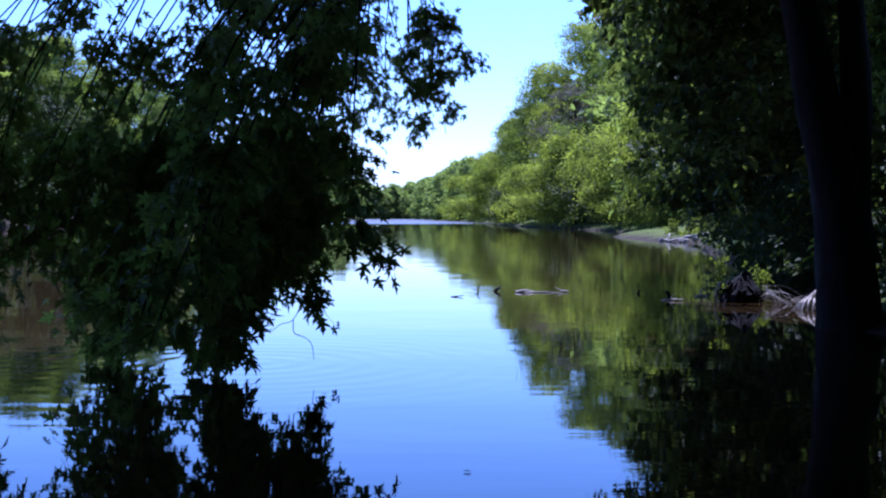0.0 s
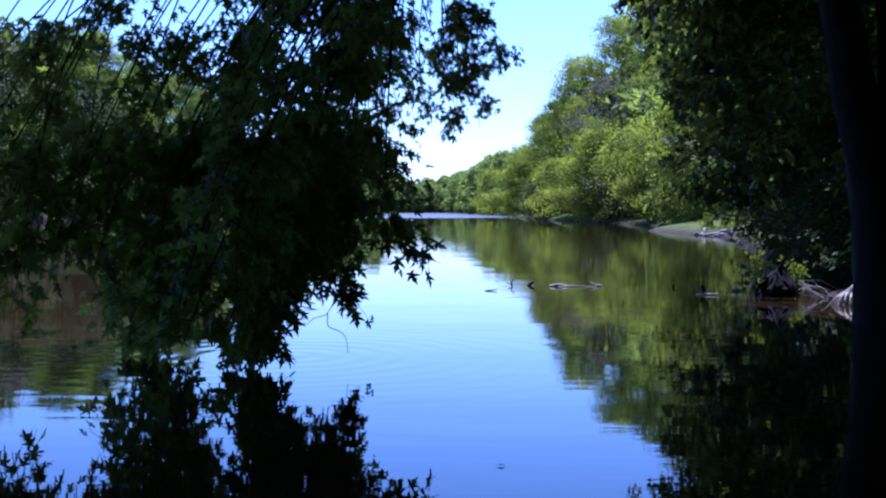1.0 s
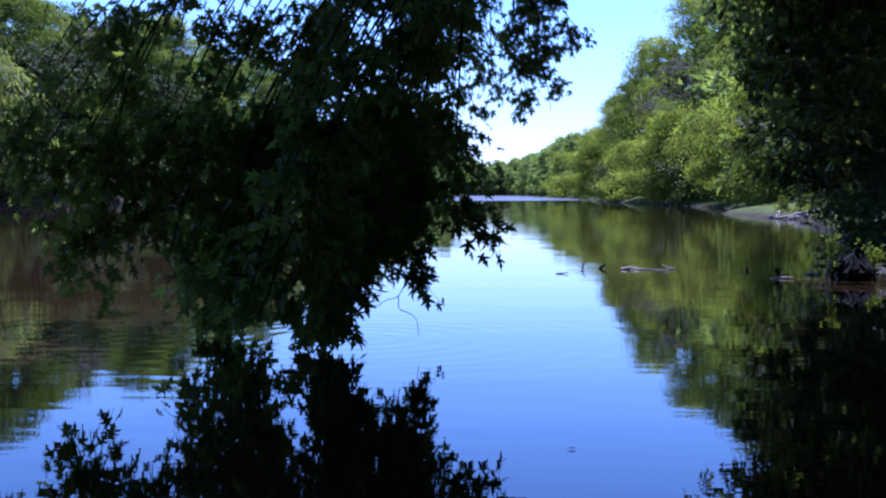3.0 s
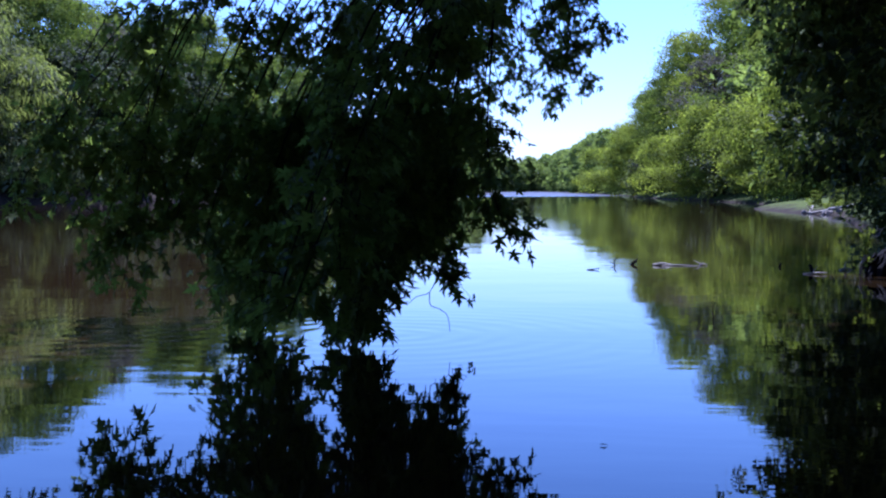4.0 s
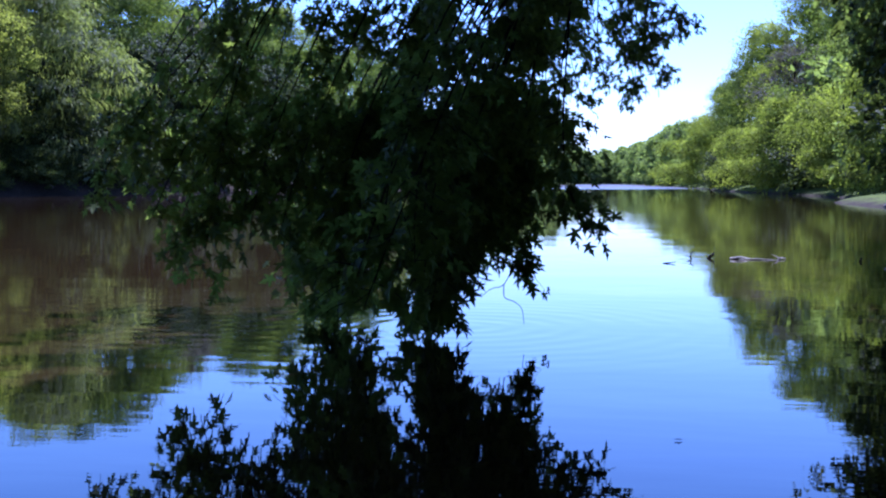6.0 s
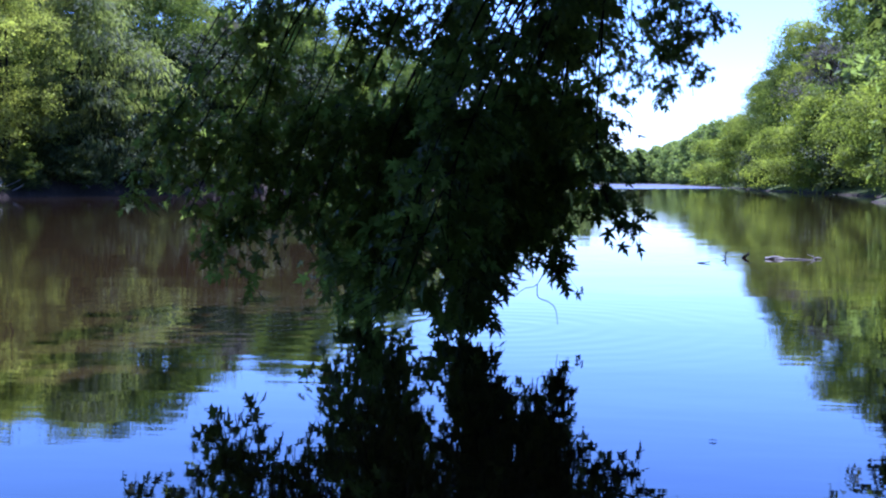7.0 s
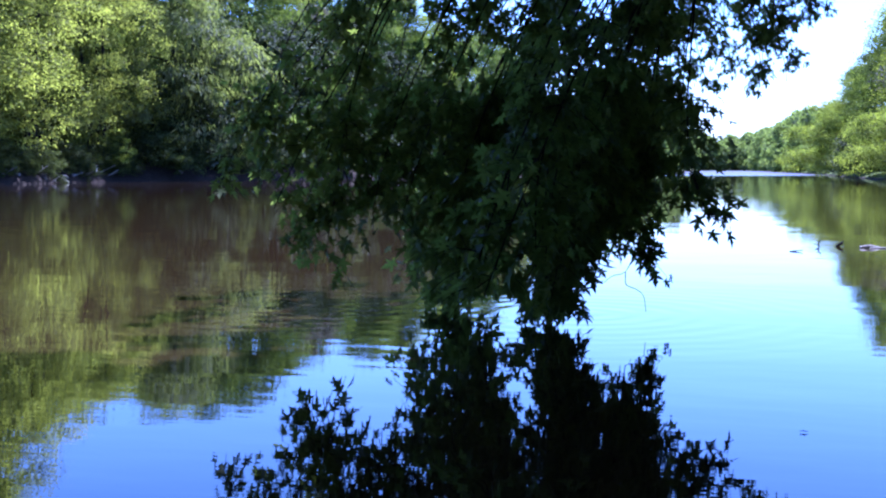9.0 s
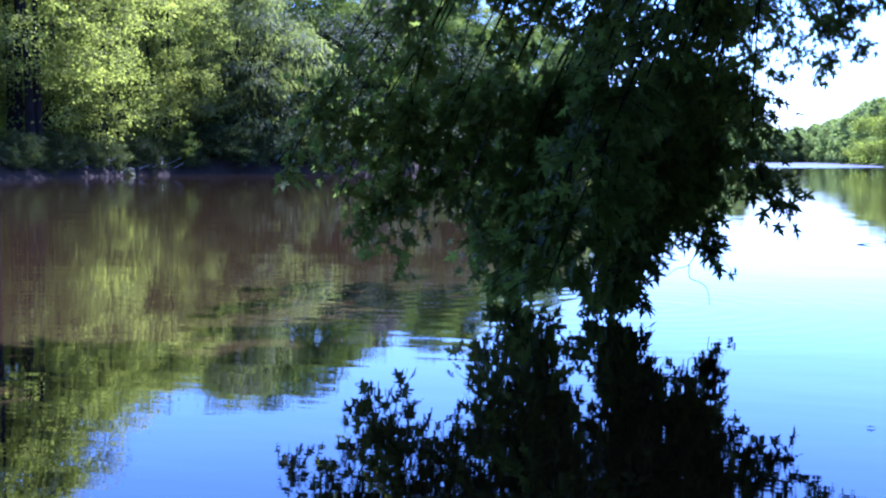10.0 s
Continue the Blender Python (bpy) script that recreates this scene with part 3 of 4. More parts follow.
# ---- trees of the banks ----
def bank_trees():
    lime = far_tree("boxelder", "bushy bright green boxelder at the water's edge", 8.0, 11.0, 44000, 0.17, LIME, base=0.12, clumps=26, trunks=3, top=0.2, per=34)
    tall = far_tree("ash", "tall leafy green tree on the river bank", 18.0, 11.0, 50000, 0.19, GREEN, base=0.12, clumps=48, per=34)
    tall2 = far_tree("cottonwood", "tall yellow-green tree with an open crown on the bank", 20.0, 12.0, 48000, 0.19, LIME, base=0.16, clumps=44, trunks=2, per=34)
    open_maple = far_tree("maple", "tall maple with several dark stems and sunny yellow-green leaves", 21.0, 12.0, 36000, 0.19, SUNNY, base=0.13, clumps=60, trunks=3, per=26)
    will = far_tree("willow", "pale olive willow drooping over the river bank", 14.0, 10.0, 24000, 0.30, WILLOW, base=0.10, clumps=46, droop=1.4, shape=STRAP, top=0.4, per=30)
    grey = far_tree("grey_tree", "greyish thin-leaved tree among green trees", 15.0, 8.0, 12000, 0.20, GREY, base=0.25, clumps=40)
    shrub = far_tree("shrub", "low green shrub on the muddy bank, leaves tinted for shade", 3.2, 6.0, 8000, 0.16, SHADE_TINT, base=0.02, clumps=30, trunks=3, top=0.5, group="shrubs on the river bank", per=24)
    light = far_tree("light_shrub", "bright yellow-green shrub on the bank", 4.0, 3.6, 5000, 0.17, LIME, base=0.04, clumps=22, trunks=2, top=0.3, group="shrubs on the river bank")
    far = far_tree("far_tree", "green tree, distant or out of view, with lightened leaves", 14.0, 11.0, 9000, 0.62, FAR, base=0.03, clumps=44, top=0.3, group="distant trees", per=12)
    elm = far_tree("elm", "tall tree shading the bank with low boughs, shade tinted into its leaves", 17.0, 10.5, 15000, 0.18, SHADE_TINT, base=0.16, clumps=84, top=0.3)
    shade = far_tree("shrub", "shrub in the shade of the bank, leaves darkened to match", 3.4, 5.0, 7000, 0.125, DEEP_SHADE, base=0.02, clumps=34, trunks=3, top=0.2, group="shrubs on the river bank")
    dark = far_tree("alder", "tree standing in shade on the far bank, leaves darkened to match", 11.0, 9.0, 14000, 0.24, DEEP_SHADE, base=0.05, clumps=46, trunks=2, top=0.25, per=50)
    high = far_tree("elm", "tall tree reaching out over the river, shade tinted into its leaves", 17.0, 8.4, 9000, 0.19, SHADE_TINT, base=0.32, clumps=60, top=0.3, per=20)
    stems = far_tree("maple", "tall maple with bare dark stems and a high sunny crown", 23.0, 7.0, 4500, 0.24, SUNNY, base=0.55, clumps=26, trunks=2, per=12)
    protos = [stems, high, dark, elm, shade, open_maple, lime, tall, tall2, will, grey, shrub, light, far]

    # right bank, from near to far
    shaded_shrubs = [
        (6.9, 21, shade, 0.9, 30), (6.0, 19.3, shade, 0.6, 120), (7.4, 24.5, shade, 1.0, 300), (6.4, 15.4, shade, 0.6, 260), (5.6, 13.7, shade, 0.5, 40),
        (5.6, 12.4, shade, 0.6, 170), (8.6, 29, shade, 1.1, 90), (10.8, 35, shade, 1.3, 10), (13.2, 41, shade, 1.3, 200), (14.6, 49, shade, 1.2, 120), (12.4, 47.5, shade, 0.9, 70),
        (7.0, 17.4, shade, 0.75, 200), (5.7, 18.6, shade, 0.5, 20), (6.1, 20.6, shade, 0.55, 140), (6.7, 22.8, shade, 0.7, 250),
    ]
    dark_trees = [
        (8.5, 32.5, high, 1.0, 60), (8.6, 34.5, elm, 0.62, 250), (13.2, 25.5, elm, 1.0, 80), (12.9, 32, elm, 1.05, 200), (13.5, 38, elm, 1.2, 140), (14, 45, elm, 1.1, 20),
        (15.5, 52, elm, 1.0, 300), (19, 21, elm, 1.1, 250), (8.0, 20.8, light, 1.1, 10), (9.4, 24.2, light, 1.4, 200), (6.3, 18.2, light, 0.7, 100), (10.9, 56.5, light, 0.22, 0), (11.3, 55.4, light, 0.28, 70), (11.8, 54.4, light, 0.30, 150), (10.5, 58.5, light, 0.2, 220), (12.4, 53.6, light, 0.34, 250), (11.4, 36, elm, 0.9, 130),
    ]
    sunny_trees = [
        (17.5, 56, tall, 0.95, 250), (17.8, 68, lime, 0.8, 70), (20.5, 71, tall2, 0.95, 170), (14.8, 78, lime, 1.0, 110), (17, 84, tall, 1.0, 20),
        (14.0, 94, lime, 0.9, 300), (12.4, 120, grey, 0.95, 40), (13.5, 106, shrub, 1.4, 0), (12.2, 114, lime, 0.95, 0), (16.5, 112, tall, 1.12, 130),
        (11.8, 127, lime, 0.85, 120), (15, 128, tall2, 1.0, 60), (12.3, 140, tall, 0.95, 300), (9.5, 150, shrub, 1.6, 60), (10.8, 152, tall, 0.80, 200),
        (8.6, 162, tall2, 0.66, 210), (8.2, 176, lime, 1.1, 0), (11, 172, tall, 0.8, 40),
    ]
    for x, y, p, k, turn in shaded_shrubs + dark_trees + sunny_trees:
        put(p, x, y, turn, k)
    for j, y in enumerate(range(190, 560, 18)):
        x = np.interp(y, [r[1] for r in RIGHT[18:]], [r[0] for r in RIGHT[18:]])
        put(far, x + 4.5 + 1.5 * math.sin(j * 2.1), y, j * 77, min(1.0, (0.042 * y + 1.1) / 14) * (1 + 0.07 * math.sin(j * 1.7)))
        if j % 2:
            put(far, x + 2.5, y + 7, j * 50, 0.6)
    for j in range(9):          # a second row behind
        put(far, 22 + 3 * math.sin(j * 1.9), 62 + j * 13, j * 53, 1.25)
    # unseen woods on the near bank, added round the camera to block skylight
    for x, y, p, k, turn in [(9, 3, far, 1.0, 10), (14, 8, far, 0.9, 60), (4, -9, far, 1.0, 140), (-5, -11, far, 1.1, 240), (11, -7, far, 1.1, 300), (-14, -12, far, 1.1, 30), (0, -14, far, 1.2, 80), (7, -3, shrub, 1.2, 30), (-9, -9, shrub, 1.3, 50), (2, -6, shrub, 1.2, 0), (18, 2, far, 1.2, 0), (-22, -10, far, 1.1, 70)]:
        put(p, x, y, turn, k)
    for j in range(7):          # and more of them behind it, also unseen
        put(far, -32 + j * 11, -17 + 1.5 * math.sin(j * 2.3), j * 71, 1.2)
    # left bank, by bearing and metres behind the water's edge
    nearer_trees = [
        (-43, 9, tall, 1.1, 0), (-41, 11, tall2, 1.05, 40), (-38.8, 10, tall, 1.1, 120), (-36.0, 3.5, open_maple, 1.08, 80), (-34.4, 3.5, open_maple, 1.02, 10),
        (-33.2, 9, tall, 0.95, 10), (-31.8, 5, open_maple, 0.84, 200), (-30.0, 9, tall, 1.0, 260), (-34.9, 1.2, stems, 1.0, 60), (-36.9, 1.4, stems, 0.95, 150), (-32.6, 2.6, stems, 0.75, 200), (-29.8, 4, open_maple, 0.80, 120), (-28.9, 0.6, light, 0.75, 30), (-29.4, 1.0, light, 0.5, 130), (-35.6, 10, tall2, 1.0, 160), (-31.5, 14, tall, 0.95, 50), (-34.2, 15, tall2, 0.95, 0),
        (-26.5, 5, will, 1.36, 10), (-27.6, 17, tall, 1.2, 70), (-26.4, 2.5, dark, 0.75, 40), (-27.0, 6.5, dark, 0.8, 200),
    ]
    farther_trees = [
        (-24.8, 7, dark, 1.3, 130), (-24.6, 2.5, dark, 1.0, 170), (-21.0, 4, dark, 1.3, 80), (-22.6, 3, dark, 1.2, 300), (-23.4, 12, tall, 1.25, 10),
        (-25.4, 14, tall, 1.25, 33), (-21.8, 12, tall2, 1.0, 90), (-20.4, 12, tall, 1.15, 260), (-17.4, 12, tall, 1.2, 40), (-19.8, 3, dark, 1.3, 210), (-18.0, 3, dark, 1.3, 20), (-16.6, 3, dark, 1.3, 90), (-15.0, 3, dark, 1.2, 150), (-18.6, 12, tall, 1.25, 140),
        (-16.8, 9, tall2, 1.15, 320), (-15.0, 8, tall, 1.15, 20), (-20.6, 7, grey, 1.2, 60), (-13.0, 6, lime, 1.2, 60), (-13.4, 10, tall, 1.25, 100), (-12.0, 8, tall, 1.15, 220),
    ]
    bank_shrubs = [
        (-36.0, 1.0, shrub, 0.5, 40), (-35.4, 1.2, shrub, 0.5, 0), (-34.6, 1.0, shrub, 0.6, 90), (-33.8, 0.9, shrub, 0.55, 200), (-33.0, 0.9, shrub, 0.5, 250), (-32.2, 0.9, shrub, 0.5, 100),
        (-31.3, 1.2, shrub, 0.55, 190), (-30.5, 1.3, shrub, 0.5, 300), (-29.6, 1.2, shrub, 0.5, 60), (-27.4, 1.4, shrub, 0.8, 20), (-26.4, 1.4, shrub, 0.9, 330), (-25.4, 1.5, shrub, 0.9, 140),
        (-24.4, 1.6, shrub, 1.0, 270), (-23.2, 1.6, shrub, 1.0, 320), (-21.8, 2, shrub, 1.1, 50), (-20.4, 2, shrub, 1.1, 90),
    ]
    bank_shrubs += [(-37.0 + 0.62 * j, 0.35 + 0.3 * math.sin(j * 2.7), shrub, 0.26 + 0.07 * math.sin(j * 1.9), 47 * j) for j in range(15)]
    back_row = [
        (-32.5, 26, far, 1.4, 40), (-29.5, 26, far, 1.4, 90), (-26, 27, far, 1.3, 140), (-23, 27, far, 1.3, 200), (-20, 27, far, 1.3, 260),
        (-39.5, 34, far, 1.3, 310), (-37.0, 70, far, 1.3, 80), (-34.9, 40, far, 1.3, 20), (-37.8, 44, far, 1.3, 150), (-17.5, 22, far, 1.2, 0),
        (-14.5, 22, far, 1.2, 30),
    ]
    for az, back, p, k, turn in nearer_trees + farther_trees + bank_shrubs + back_row:
        x, y = left_bank(az, back)
        put(p, x, y, turn, k)
    for j, y in enumerate(range(205, 480, 20)):
        x = np.interp(y, [r[1] for r in LEFT[8:]], [r[0] for r in LEFT[8:]])
        put(far, x - 6 - 2 * math.sin(j * 1.3), y, j * 61, 0.95 + 0.15 * math.sin(j * 2.3))
    for j in range(14):
        put(far, -78 + j * 6.5, 505 + 8 * math.sin(j * 0.7), j * 97, 1.0 + 0.1 * math.sin(j * 1.9))
    for p in protos:
        for o in (*p.children_recursive, p):
            bpy.data.objects.remove(o)


rng = np.random.default_rng(22)
bank_trees()


# ---- the near tree on the right bank ----
def near_leaves(centres, radii, count, size):
    """Places, tips, normals and sizes of hanging leaves round the clumps."""
    pick = rng.integers(0, len(centres), count)
    d = rand_dirs(count)
    place = centres[pick] + d * (radii[pick] * rng.random(count) ** 0.5)[:, None]
    return place, d * 0.4 + rand_dirs(count) * 0.5 + np.array([0, 0, -0.8]), rand_dirs(count) + np.array([0, 0, 0.3]), size * (0.65 + 0.6 * rng.random(count))


def near_right_tree():
    x0, y0, _ = polar(18.0, 13.2, 0)
    z0 = height_at(x0, y0)
    t = thing("bank_maple", "thick dark forked maple trunk on the shaded bank", "tree", (x0, y0, z0))
    here = np.array([x0, y0, z0])
    to_sun = np.array([math.sin(a) * math.cos(e), math.cos(a) * math.cos(e), math.sin(e)])
    gap = np.array([4.3, 16.0, 0.2])             # an opening in the canopy lets the sun down to the stump

    def sunny(v, f, k):
        """Leaves (k corners each) without those that stand between the sun and the stump or the bank behind the trunk."""
        at = v[::k] + here
        keep = np.ones(len(at), bool)
        for g in ((4.3, 16.15, 0.1), (4.3, 15.5, 0.15), (4.35, 17.4, 0.4), (3.35, 16.6, 0.3), (4.0, 14.7, 0), (3.5, 15.1, 0), (4.95, 14.4, 2.2), (5.2, 15.5, 3.0), (5.0, 14.9, 1.5), (4.4, 13.6, 0), (3.9, 13.6, 0), (4.7, 14.9, 0)):
            off = at - np.array(g)
            along = off @ to_sun
            keep &= (np.linalg.norm(off - np.outer(along, to_sun), axis=1) > 0.55) | (along < 0.2)
        n = len(f) // len(at)
        f = f.reshape(len(at), n, -1)[keep] - (np.arange(len(at))[keep] * k)[:, None, None] + (np.arange(keep.sum()) * k)[:, None, None]
        return v.reshape(len(at), k, 3)[keep].reshape(-1, 3), f.reshape(-1, f.shape[-1])
    stems = [([(-0.08, 0, -0.5), (-0.12, 0, 0.2), (-0.18, 0, 0.8), (-0.27, 0, 1.5), (-0.40, 0.02, 2.0), (-0.62, 0.1, 3.3), (-1.0, 0.3, 4.8), (-1.7, 0.9, 8)], 0.36),
             ([(-0.08, 0.02, 0.6), (-0.08, 0.02, 1.3), (-0.06, 0.0, 2.2), (-0.10, 0.1, 3.3), (-0.2, 0.4, 5.5), (-0.4, 1.0, 9.5)], 0.22),
             ([(0.0, 0.1, 1.2), (-0.12, 0.25, 1.9), (-0.3, 0.5, 3.0), (-0.5, 0.8, 4.6), (-0.7, 1.2, 8.5)], 0.10)]
    for pts, r in stems:
        rad = r * (1.0 - 0.6 * np.linspace(0, 1, 25) ** 0.7)
        rad[:3] *= (1.4, 1.2, 1.06)
        v, f = tube(smooth_path(pts, 24), rad, 16, 0.06)
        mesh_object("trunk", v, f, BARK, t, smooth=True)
    limbs = [[(0, 0.3, 5.0), (-1.0, 1.2, 5.2), (-1.7, 2.4, 3.9)], [(-0.9, 0.2, 3.9), (-1.4, 1.6, 4.0), (-1.5, 3.8, 2.6)], [(0.1, 0.3, 4.4), (1.4, 2.2, 4.4), (2.2, 5.0, 2.6)], [(0, 0.4, 5.6), (1.5, 2.5, 5.8), (2.4, 6, 4.4)], [(-0.2, 0.8, 7), (-1.6, 2.8, 7.0), (-2.4, 5.2, 5.6)]]
    cs, rs = [], []
    for pts in limbs:
        path = smooth_path(pts, 10)
        v, f = tube(path, np.linspace(0.05, 0.008, 11), 7)
        mesh_object("limb", v, f, BARK, t, smooth=True)
        for p in path[3:]:
            for _ in range(3):
                cs.append(p + rng.normal(size=3) * np.array([0.42, 0.5, 0.42]))
                rs.append(rng.uniform(0.35, 0.7))
    v, f = scatter(MAPLE_LEAF, MAPLE_F, *near_leaves(np.array(cs), np.array(rs), 7000, 0.10))
    v, f = sunny(v, f, len(MAPLE_LEAF))
    big_mesh("foliage", v, f, MAPLE, t, "lobed maple leaves hanging from the limbs", "stuff")
    # canopy mostly above view, added to keep sun and sky off the bank
    cs, rs = [], []
    while len(cs) < 105:
        c = np.array([rng.uniform(1.5, 11), rng.uniform(11, 27), rng.uniform(3.5, 13)])
        r = rng.uniform(0.6, 1.25)
        off = c - gap - to_sun * np.dot(c - gap, to_sun)
        d = np.hypot(c[0], c[1])
        side = np.degrees(np.arctan2(c[0] - r, c[1]))
        low = 0.17 if side < 9 else 0.12
        if 10.5 < side < 16.2 and c[2] - r > 1.2 + low * d and np.linalg.norm(off) > r + 0.8:
            cs.append(c - here)
            rs.append(r)
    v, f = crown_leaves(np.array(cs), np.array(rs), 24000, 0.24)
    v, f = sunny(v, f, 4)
    big_mesh("crown", v, f, SHADE_TINT, t, kind="stuff")
    # the low skirt of the crown, its shade tinted into the leaf colour
    cs, rs = [], []
    while len(cs) < 300:
        az, d, el = rng.uniform(5.5, 18.3), rng.uniform(14.5, 27), rng.uniform(0.5, 16.5)
        r = rng.uniform(0.3, 0.7)
        c = np.array(polar(az, d, EYE + d * math.tan(radians(el))))
        off = c - gap - to_sun * np.dot(c - gap, to_sun)
        if az - math.degrees(1.15 * r / d) > max(min(8.1, 12.0 - 0.78 * el), 5.2, 5.2 + 0.5 * (el - 9.5)) and np.linalg.norm(off) > r + 0.7:
            cs.append(c - here)
            rs.append(r)
    thick = len(cs) + 110                       # the dense middle of the crown
    while len(cs) < thick:
        az, d, el = rng.uniform(7.0, 15), rng.uniform(15, 23), rng.uniform(3, 13)
        r = rng.uniform(0.3, 0.7)
        if az - math.degrees(1.2 * r / d) > max(8.1 - 0.5 * max(el - 4, 0), 5.8):
            cs.append(np.array(polar(az, d, EYE + d * math.tan(radians(el)))) - here)
            rs.append(r)
    for c in cs[:thick - 110:11]:
        start = np.array([-0.1, 0.3, rng.uniform(3.4, 6.0)])
        mid = (start + c) / 2 + np.array([0, 0, 0.5])
        path = smooth_path([start, mid, c], 9)
        off = path + here - gap
        if np.linalg.norm(off - np.outer(off @ to_sun, to_sun), axis=1).min() < 0.7:
            continue
        v, f = tube(path, np.linspace(0.04, 0.006, 10), 6)
        mesh_object("limb", v, f, BARK, t, smooth=True)
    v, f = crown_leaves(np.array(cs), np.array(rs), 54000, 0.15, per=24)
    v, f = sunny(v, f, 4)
    big_mesh("crown", v, f, SHADE_TINT, t, kind="stuff")


rng = np.random.default_rng(23)
near_right_tree()


# ---- stump and driftwood ----
def stick(name, label, pts, r, mat=PALE, at=(0, 0, 0), category="driftwood", forks=1, group="driftwood in the shallows"):
    """A bent piece of wood with a side stub or two."""
    t = thing(name, label, category, at, group)
    path = smooth_path(pts, 9)
    v, f = tube(path, r * (1 - 0.55 * np.linspace(0, 1, 10)), 7, 0.14)
    mesh_object("stem", v, f, mat, t)
    for k in range(forks):
        p = path[3 + 3 * k % 6]
        d = rand_dirs(1, 0.6)[0] * r * rng.uniform(4, 8)
        v, f = tube(smooth_path([p, p + d * 0.6, p + d], 4), np.linspace(r * 0.5, r * 0.18, 5), 5, 0.1)
        mesh_object("fork", v, f, mat, t)
    return t


def sapling(label, at, height, spread, count, mat, size):
    t = thing("sapling", label, "plant", at, "saplings by the stump")
    pts = []
    for k in range(4):
        e = np.array([rng.uniform(-1, 1) * spread, rng.uniform(-1, 1) * spread * 0.6, height * rng.uniform(0.7, 1)])
        path = smooth_path([(0, 0, -0.05), e * (0.3, 0.3, 0.55), e], 6)
        v, f = tube(path, np.linspace(0.008, 0.003, 7), 5)
        mesh_object("stem", v, f, BARK, t)
        pts.append(path[2:])
    pts = np.concatenate(pts)
    c = pts[rng.integers(0, len(pts), count)] + rng.normal(size=(count, 3)) * spread * 0.35
    c[:, 2] = np.maximum(c[:, 2], 0.05)
    v, f = scatter(MAPLE_LEAF, MAPLE_F, c, rand_dirs(count) + (0, 0, -0.3), rand_dirs(count, 0.8), size * (0.7 + 0.6 * rng.random(count)))
    big_mesh("foliage", v, f, mat, t, kind="stuff")


def stump():
    x0, y0, _ = polar(12.95, 17.0, 0)
    t = thing("tree_stump", "rotten dark tree stump with bare roots in shallow water", "stump", (x0, y0, 0))
    nv, ns = 13, 30
    vs, fs = [], []
    for i in range(nv):
        u = i / (nv - 1)
        for k in range(ns):
            w = 2 * math.pi * k / ns
            r = 0.24 * (1 - u ** 2.2) ** 0.55 * (1 + 0.25 * (1 - u) ** 3) + 0.03
            q = Vector((math.cos(w) * 1.3, math.sin(w) * 1.3, u * 2.2))
            lump = 1 + 0.42 * noise.noise(q * 1.2 + Vector((3, 1, 7))) + 0.22 * noise.noise(q * 3.4) + 0.10 * math.sin(9 * w + 3 * u)
            vs.append((r * lump * math.cos(w) * 0.82 + 0.05 * u, r * lump * math.sin(w), -0.15 + 0.50 * u * (1 + 0.22 * noise.noise(Vector((math.cos(w) * 1.5, math.sin(w) * 1.5, 4.0))))))
    for i in range(nv - 1):
        for k in range(ns):
            q = (k + 1) % ns
            fs.append((i * ns + k, i * ns + q, i * ns + ns + q, i * ns + ns + k))
    fs.append(tuple(range(len(vs) - ns, len(vs))))
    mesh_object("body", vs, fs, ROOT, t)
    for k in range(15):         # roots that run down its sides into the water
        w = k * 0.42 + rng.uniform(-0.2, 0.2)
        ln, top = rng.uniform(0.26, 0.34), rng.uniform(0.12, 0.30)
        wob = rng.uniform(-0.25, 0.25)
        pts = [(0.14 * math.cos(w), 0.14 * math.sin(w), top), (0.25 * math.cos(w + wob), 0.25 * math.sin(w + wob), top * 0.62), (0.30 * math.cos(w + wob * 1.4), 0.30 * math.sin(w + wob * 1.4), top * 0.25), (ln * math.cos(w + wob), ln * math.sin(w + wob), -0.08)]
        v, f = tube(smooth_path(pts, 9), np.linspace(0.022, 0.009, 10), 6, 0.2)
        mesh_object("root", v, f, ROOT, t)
    for k in range(22):         # a pale tangle of fine roots beside it
        a0 = np.array([0.20 + rng.uniform(0, 0.14), -0.2 + rng.uniform(-0.12, 0.1), rng.uniform(0.03, 0.24)])
        a2 = np.array([rng.uniform(0.36, 0.85), -0.25 + rng.uniform(-0.4, 0.3), rng.uniform(-0.04, 0.05)])
        mid = (a0 + a2) / 2 + np.array([rng.uniform(-0.06, 0.06), rng.uniform(-0.06, 0.06), rng.uniform(-0.09, 0.10)])
        v, f = tube(smooth_path([a0, mid, a2], 8), np.linspace(rng.uniform(0.003, 0.007), 0.002, 9), 5, 0.1)
        mesh_object("root", v, f, PALE, t, "pale weathered root")
    for k in range(3):
        a0 = np.array([-0.26 + rng.uniform(-0.05, 0.04), -0.24, 0.26 * rng.random() + 0.05])
        a2 = np.array([-0.32 + rng.uniform(-0.08, 0.04), -0.25, -0.04])
        v, f = tube(smooth_path([a0, (a0 + a2) / 2 + (-0.05, 0, 0.03), a2], 6), np.linspace(0.009, 0.004, 7), 5, 0.12)
        mesh_object("root", v, f, PALE, t, "pale weathered root")
    sapling("small leafy sapling growing beside the stump", (x0 - 0.26, y0 - 0.12, 0.0), 0.62, 0.08, 110, LIME, 0.05)
    sapling("sunlit bright green sapling behind the stump", (x0 + 0.52, y0 + 0.8, height_at(x0 + 0.52, y0 + 0.8)), 0.54, 0.13, 150, LIME, 0.055)
    # the torn root plate next to it
    x1, y1, _ = polar(15.75, 15.8, 0)
    r = thing("root_plate", "sun-bleached torn root plate at the water's edge", "driftwood", (x1, y1, 0.0))
    r.scale = (0.72, 0.72, 0.72)
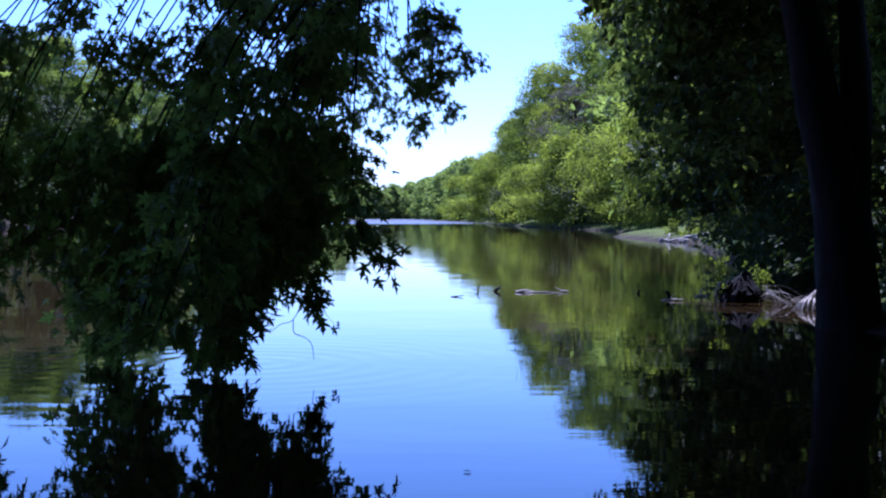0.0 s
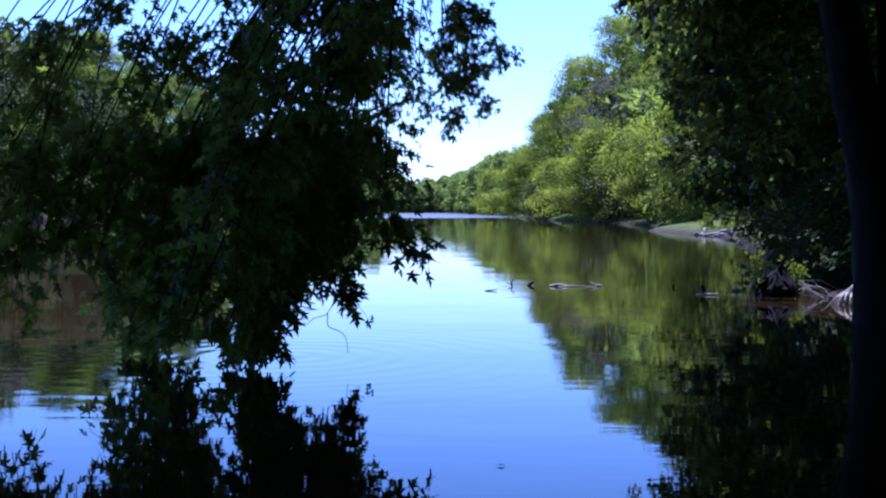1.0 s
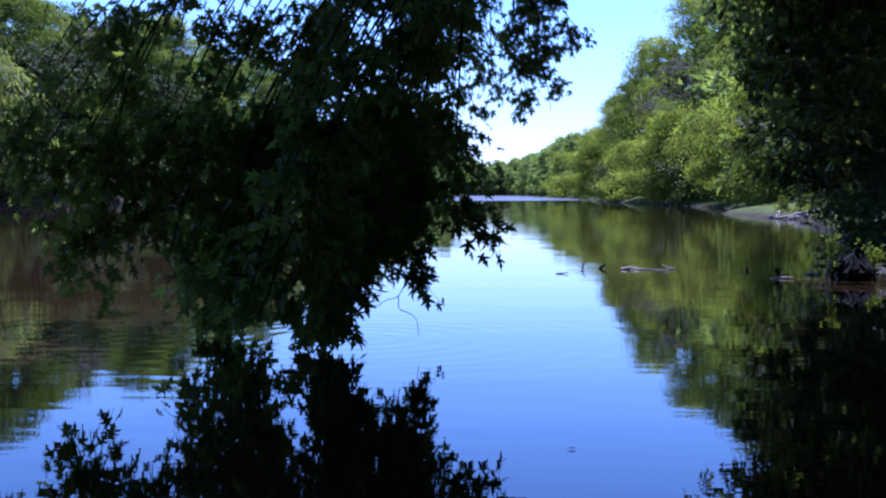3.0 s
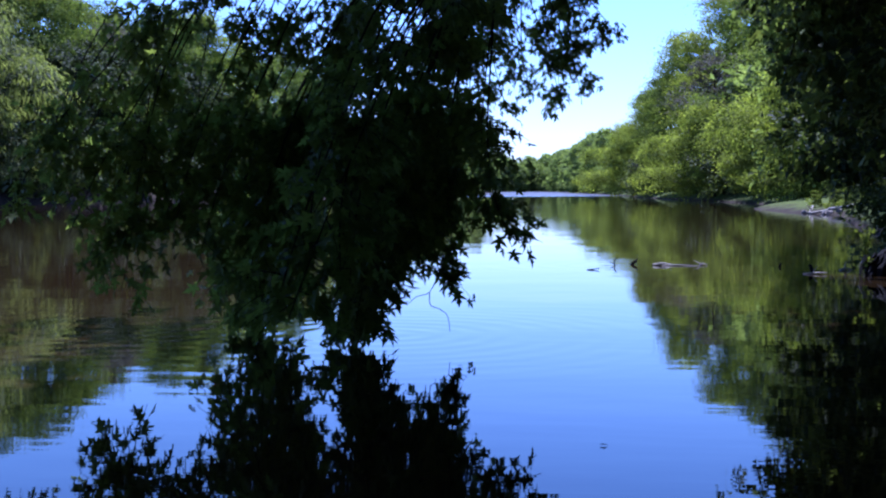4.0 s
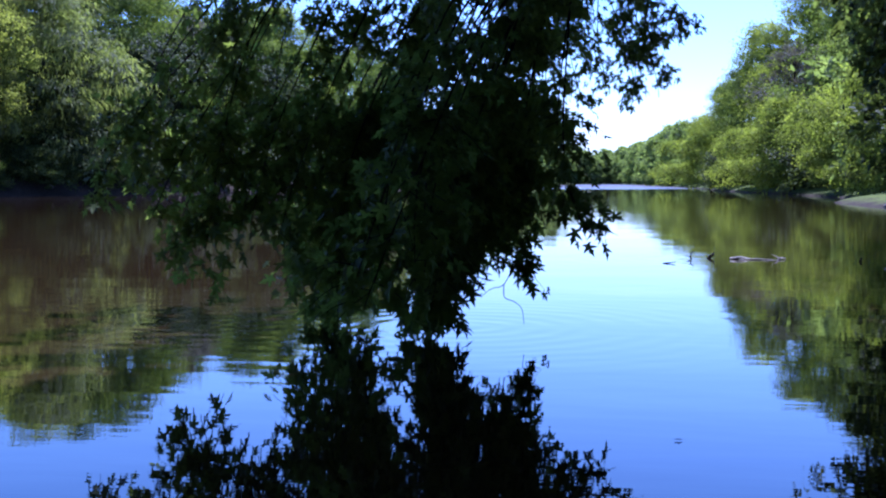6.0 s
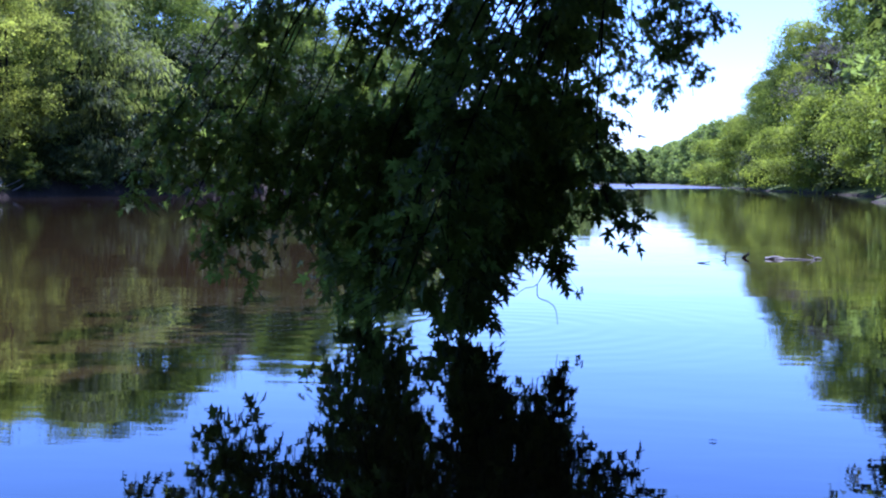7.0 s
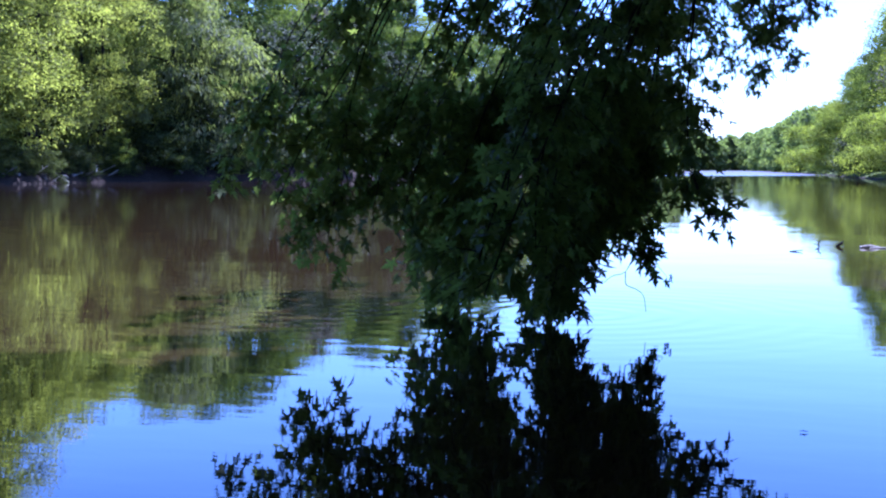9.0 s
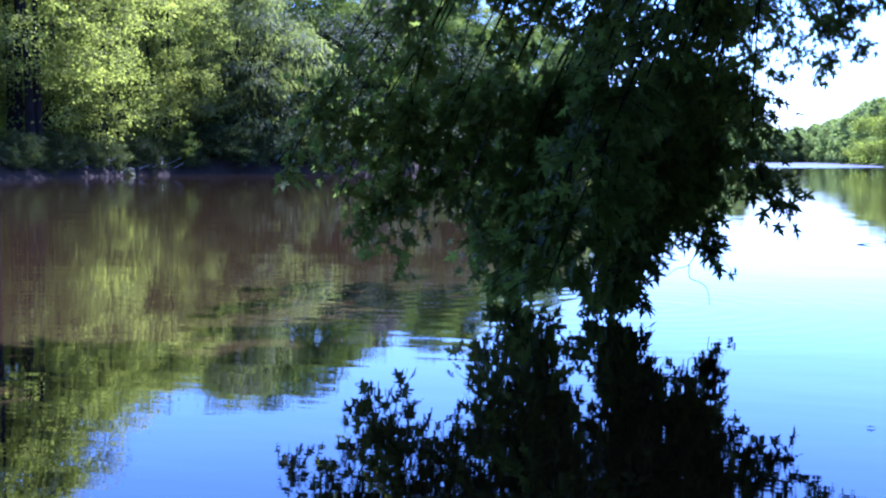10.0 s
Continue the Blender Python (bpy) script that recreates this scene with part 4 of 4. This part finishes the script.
    v, f = tube([(0.3, 0.25, 0.32), (0.12, 0.1, 0.2), (-0.1, 0, 0.05), (-0.2, -0.05, -0.1)], [0.022, 0.036, 0.034, 0.02], 11, 0.25)
    mesh_object("body", v, f, PALE, r)
    for k in range(26):
        a0 = np.array([rng.uniform(-0.05, 0.2), rng.uniform(-0.08, 0.08), rng.uniform(0.08, 0.2)])
        a2 = a0 + np.array([rng.uniform(-0.28, 0.10), rng.uniform(-0.25, 0.02), -a0[2] - 0.04])
        v, f = tube(smooth_path([a0, (a0 + a2) / 2 + (0, -0.03, 0.05), a2], 6), np.linspace(0.02, 0.006, 7), 5, 0.14)
        mesh_object("root", v, f, PALE, r)


rng = np.random.default_rng(24)
stump()


def debris():
    def at(az, d):
        return polar(az, d, 0)
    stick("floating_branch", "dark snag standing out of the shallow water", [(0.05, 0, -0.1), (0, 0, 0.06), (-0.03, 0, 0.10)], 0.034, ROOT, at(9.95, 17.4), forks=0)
    stick("floating_branch", "pale stick lying on the water", [(-0.16, 0, 0.0), (0, 0, 0.015), (0.14, 0, 0.02)], 0.016, PALE, at(10.15, 17.0))
    stick("floating_branch", "short pale piece of wood on the water", [(-0.09, 0, 0.0), (0, 0.02, 0.02), (0.07, 0, 0.0)], 0.022, PALE, at(11.4, 17.9))
    stick("floating_log", "pale broken log floating low in the river", [(-0.13, 0, 0.0), (0, 0.01, 0.025), (0.13, 0, 0.01)], 0.028, PALE, at(3.65, 18.6))
    stick("floating_branch", "thin pale stick floating behind the log", [(-0.25, 0, 0.0), (0, 0.05, 0.01), (0.28, 0, 0.0)], 0.014, PALE, at(4.4, 18.5))
    stick("floating_branch", "small forked twig sticking out of the water", [(0.02, 0, -0.05), (0, 0, 0.05), (0.04, 0, 0.11)], 0.012, ROOT, at(1.55, 18.6), forks=2)
    stick("floating_branch", "dark stub of wood in the water", [(-0.04, 0, -0.02), (0, 0, 0.03), (0.05, 0, 0.05)], 0.03, ROOT, at(2.4, 18.8))
    stick("floating_branch", "short pale stick on the water", [(-0.05, 0, 0.0), (0, 0, 0.02), (0.06, 0, 0.01)], 0.018, PALE, at(5.4, 18.7))
    stick("floating_branch", "dark stub of wood in the water", [(0, 0, -0.04), (0, 0, 0.02), (0.02, 0, 0.05)], 0.025, ROOT, at(8.65, 18.5), forks=0)
    stick("floating_branch", "thin dark stick on the water", [(-0.09, 0, 0.0), (0, 0.02, 0.01), (0.08, 0, 0.02)], 0.010, ROOT, at(0.65, 17.5))
    for az, d in [(-5.4, 7.95), (0.95, 5.5)]:
        x, y, _ = at(az, d)
        ob = thing("floating_leaf", "curled brown leaf floating on the river", "leaf", (x, y, 0.006), "floating leaves")
        v, f = scatter(MAPLE_LEAF, MAPLE_F, np.zeros((1, 3)), np.array([[1.0, 0.2, 0.05]]), np.array([[0, 0.1, 1.0]]), np.array([0.036]))
        big_mesh("blade", v, f, ROOT, ob)


rng = np.random.default_rng(25)
debris()


def rock(at, size, label="weathered grey stone on the muddy bank"):
    bm = bmesh.new()
    bmesh.ops.create_icosphere(bm, subdivisions=2, radius=1)
    o = rng.uniform(0, 50, 3)
    for v in bm.verts:
        k = 1 + 0.5 * noise.noise(v.co * 1.1 + Vector(o)) + 0.15 * noise.noise(v.co * 3 + Vector(o))
        v.co = v.co * k
        v.co.x *= size * rng.uniform(0.98, 1.02) * 1.3
        v.co.y *= size
        v.co.z *= size * 0.75
    me = bpy.data.meshes.new("rock")
    bm.to_mesh(me)
    bm.free()
    me.materials.append(STONE)
    ob = new("rock", me)
    ob.location = at
    ob.rotation_euler[2] = rng.uniform(0, 6)
    tagged(ob, label, "rock", "rocks on the bank")


def bank_clutter():
    for az, back, sz in [(-33.0, 0.2, 0.16), (-32.0, 0.3, 0.2), (-31.9, 0.1, 0.14), (-31.1, 0.2, 0.22), (-30.8, 0.4, 0.2), (-30.6, 0.1, 0.24), (-30.3, 0.4, 0.22), (-30.1, 0.2, 0.16), (-29.0, 0.2, 0.14), (-26.3, 0.3, 0.2)]:
        x, y = left_bank(az, back)
        rock((x, y, max(height_at(x, y), 0.0) + 0.02), sz)
    for az, back, a0, ln in [(-33.4, 0.1, 20, 1.2), (-32.1, 0.2, -10, 1.2), (-31.6, 0.1, 30, 0.9), (-31.2, 0.1, 160, 1.3), (-30.8, 0.2, 35, 1.5), (-30.5, 0.3, 70, 1.4), (-30.2, 0.1, 10, 1.2), (-29.8, 0.2, 120, 1.3), (-29.4, 0.3, 55, 1.6), (-29.2, 0.1, 10, 1.2)]:
        x, y = left_bank(az, back)
        e = Vector((math.cos(radians(a0)), math.sin(radians(a0)), 0)) * ln * 0.5
        stick("driftwood_log", "bleached branch washed up on the river bank", [tuple(-e + Vector((0, 0, -0.1))), (0, 0, 0.15), tuple(e + Vector((0, 0, 0.5)))], 0.06, PALE, (x, y, height_at(x, y) + 0.05), forks=2, group="logs on the bank")
    # stones and washed-up wood on the gravel spit
    for x, y, sz in [(10.3, 54.6, 0.14), (9.7, 57, 0.12), (10.6, 54, 0.12), (10.0, 54.2, 0.10)]:
        rock((x, y, max(height_at(x, y), 0) + 0.04), sz, "pale stone on the gravel spit")
    for x, y, a0, ln in [(10.2, 54.9, 15, 1.3), (10.9, 53.8, -25, 1.6), (9.8, 56.0, 70, 0.9)]:
        e = Vector((math.cos(radians(a0)), math.sin(radians(a0)), 0)) * ln * 0.5
        stick("driftwood_log", "bleached branch washed up on the spit", [tuple(-e), (0, 0, 0.12), tuple(e + Vector((0, 0, 0.3)))], 0.06, PALE, (x, y, max(height_at(x, y), 0) + 0.03), forks=2, group="logs on the bank")


rng = np.random.default_rng(26)
bank_clutter()
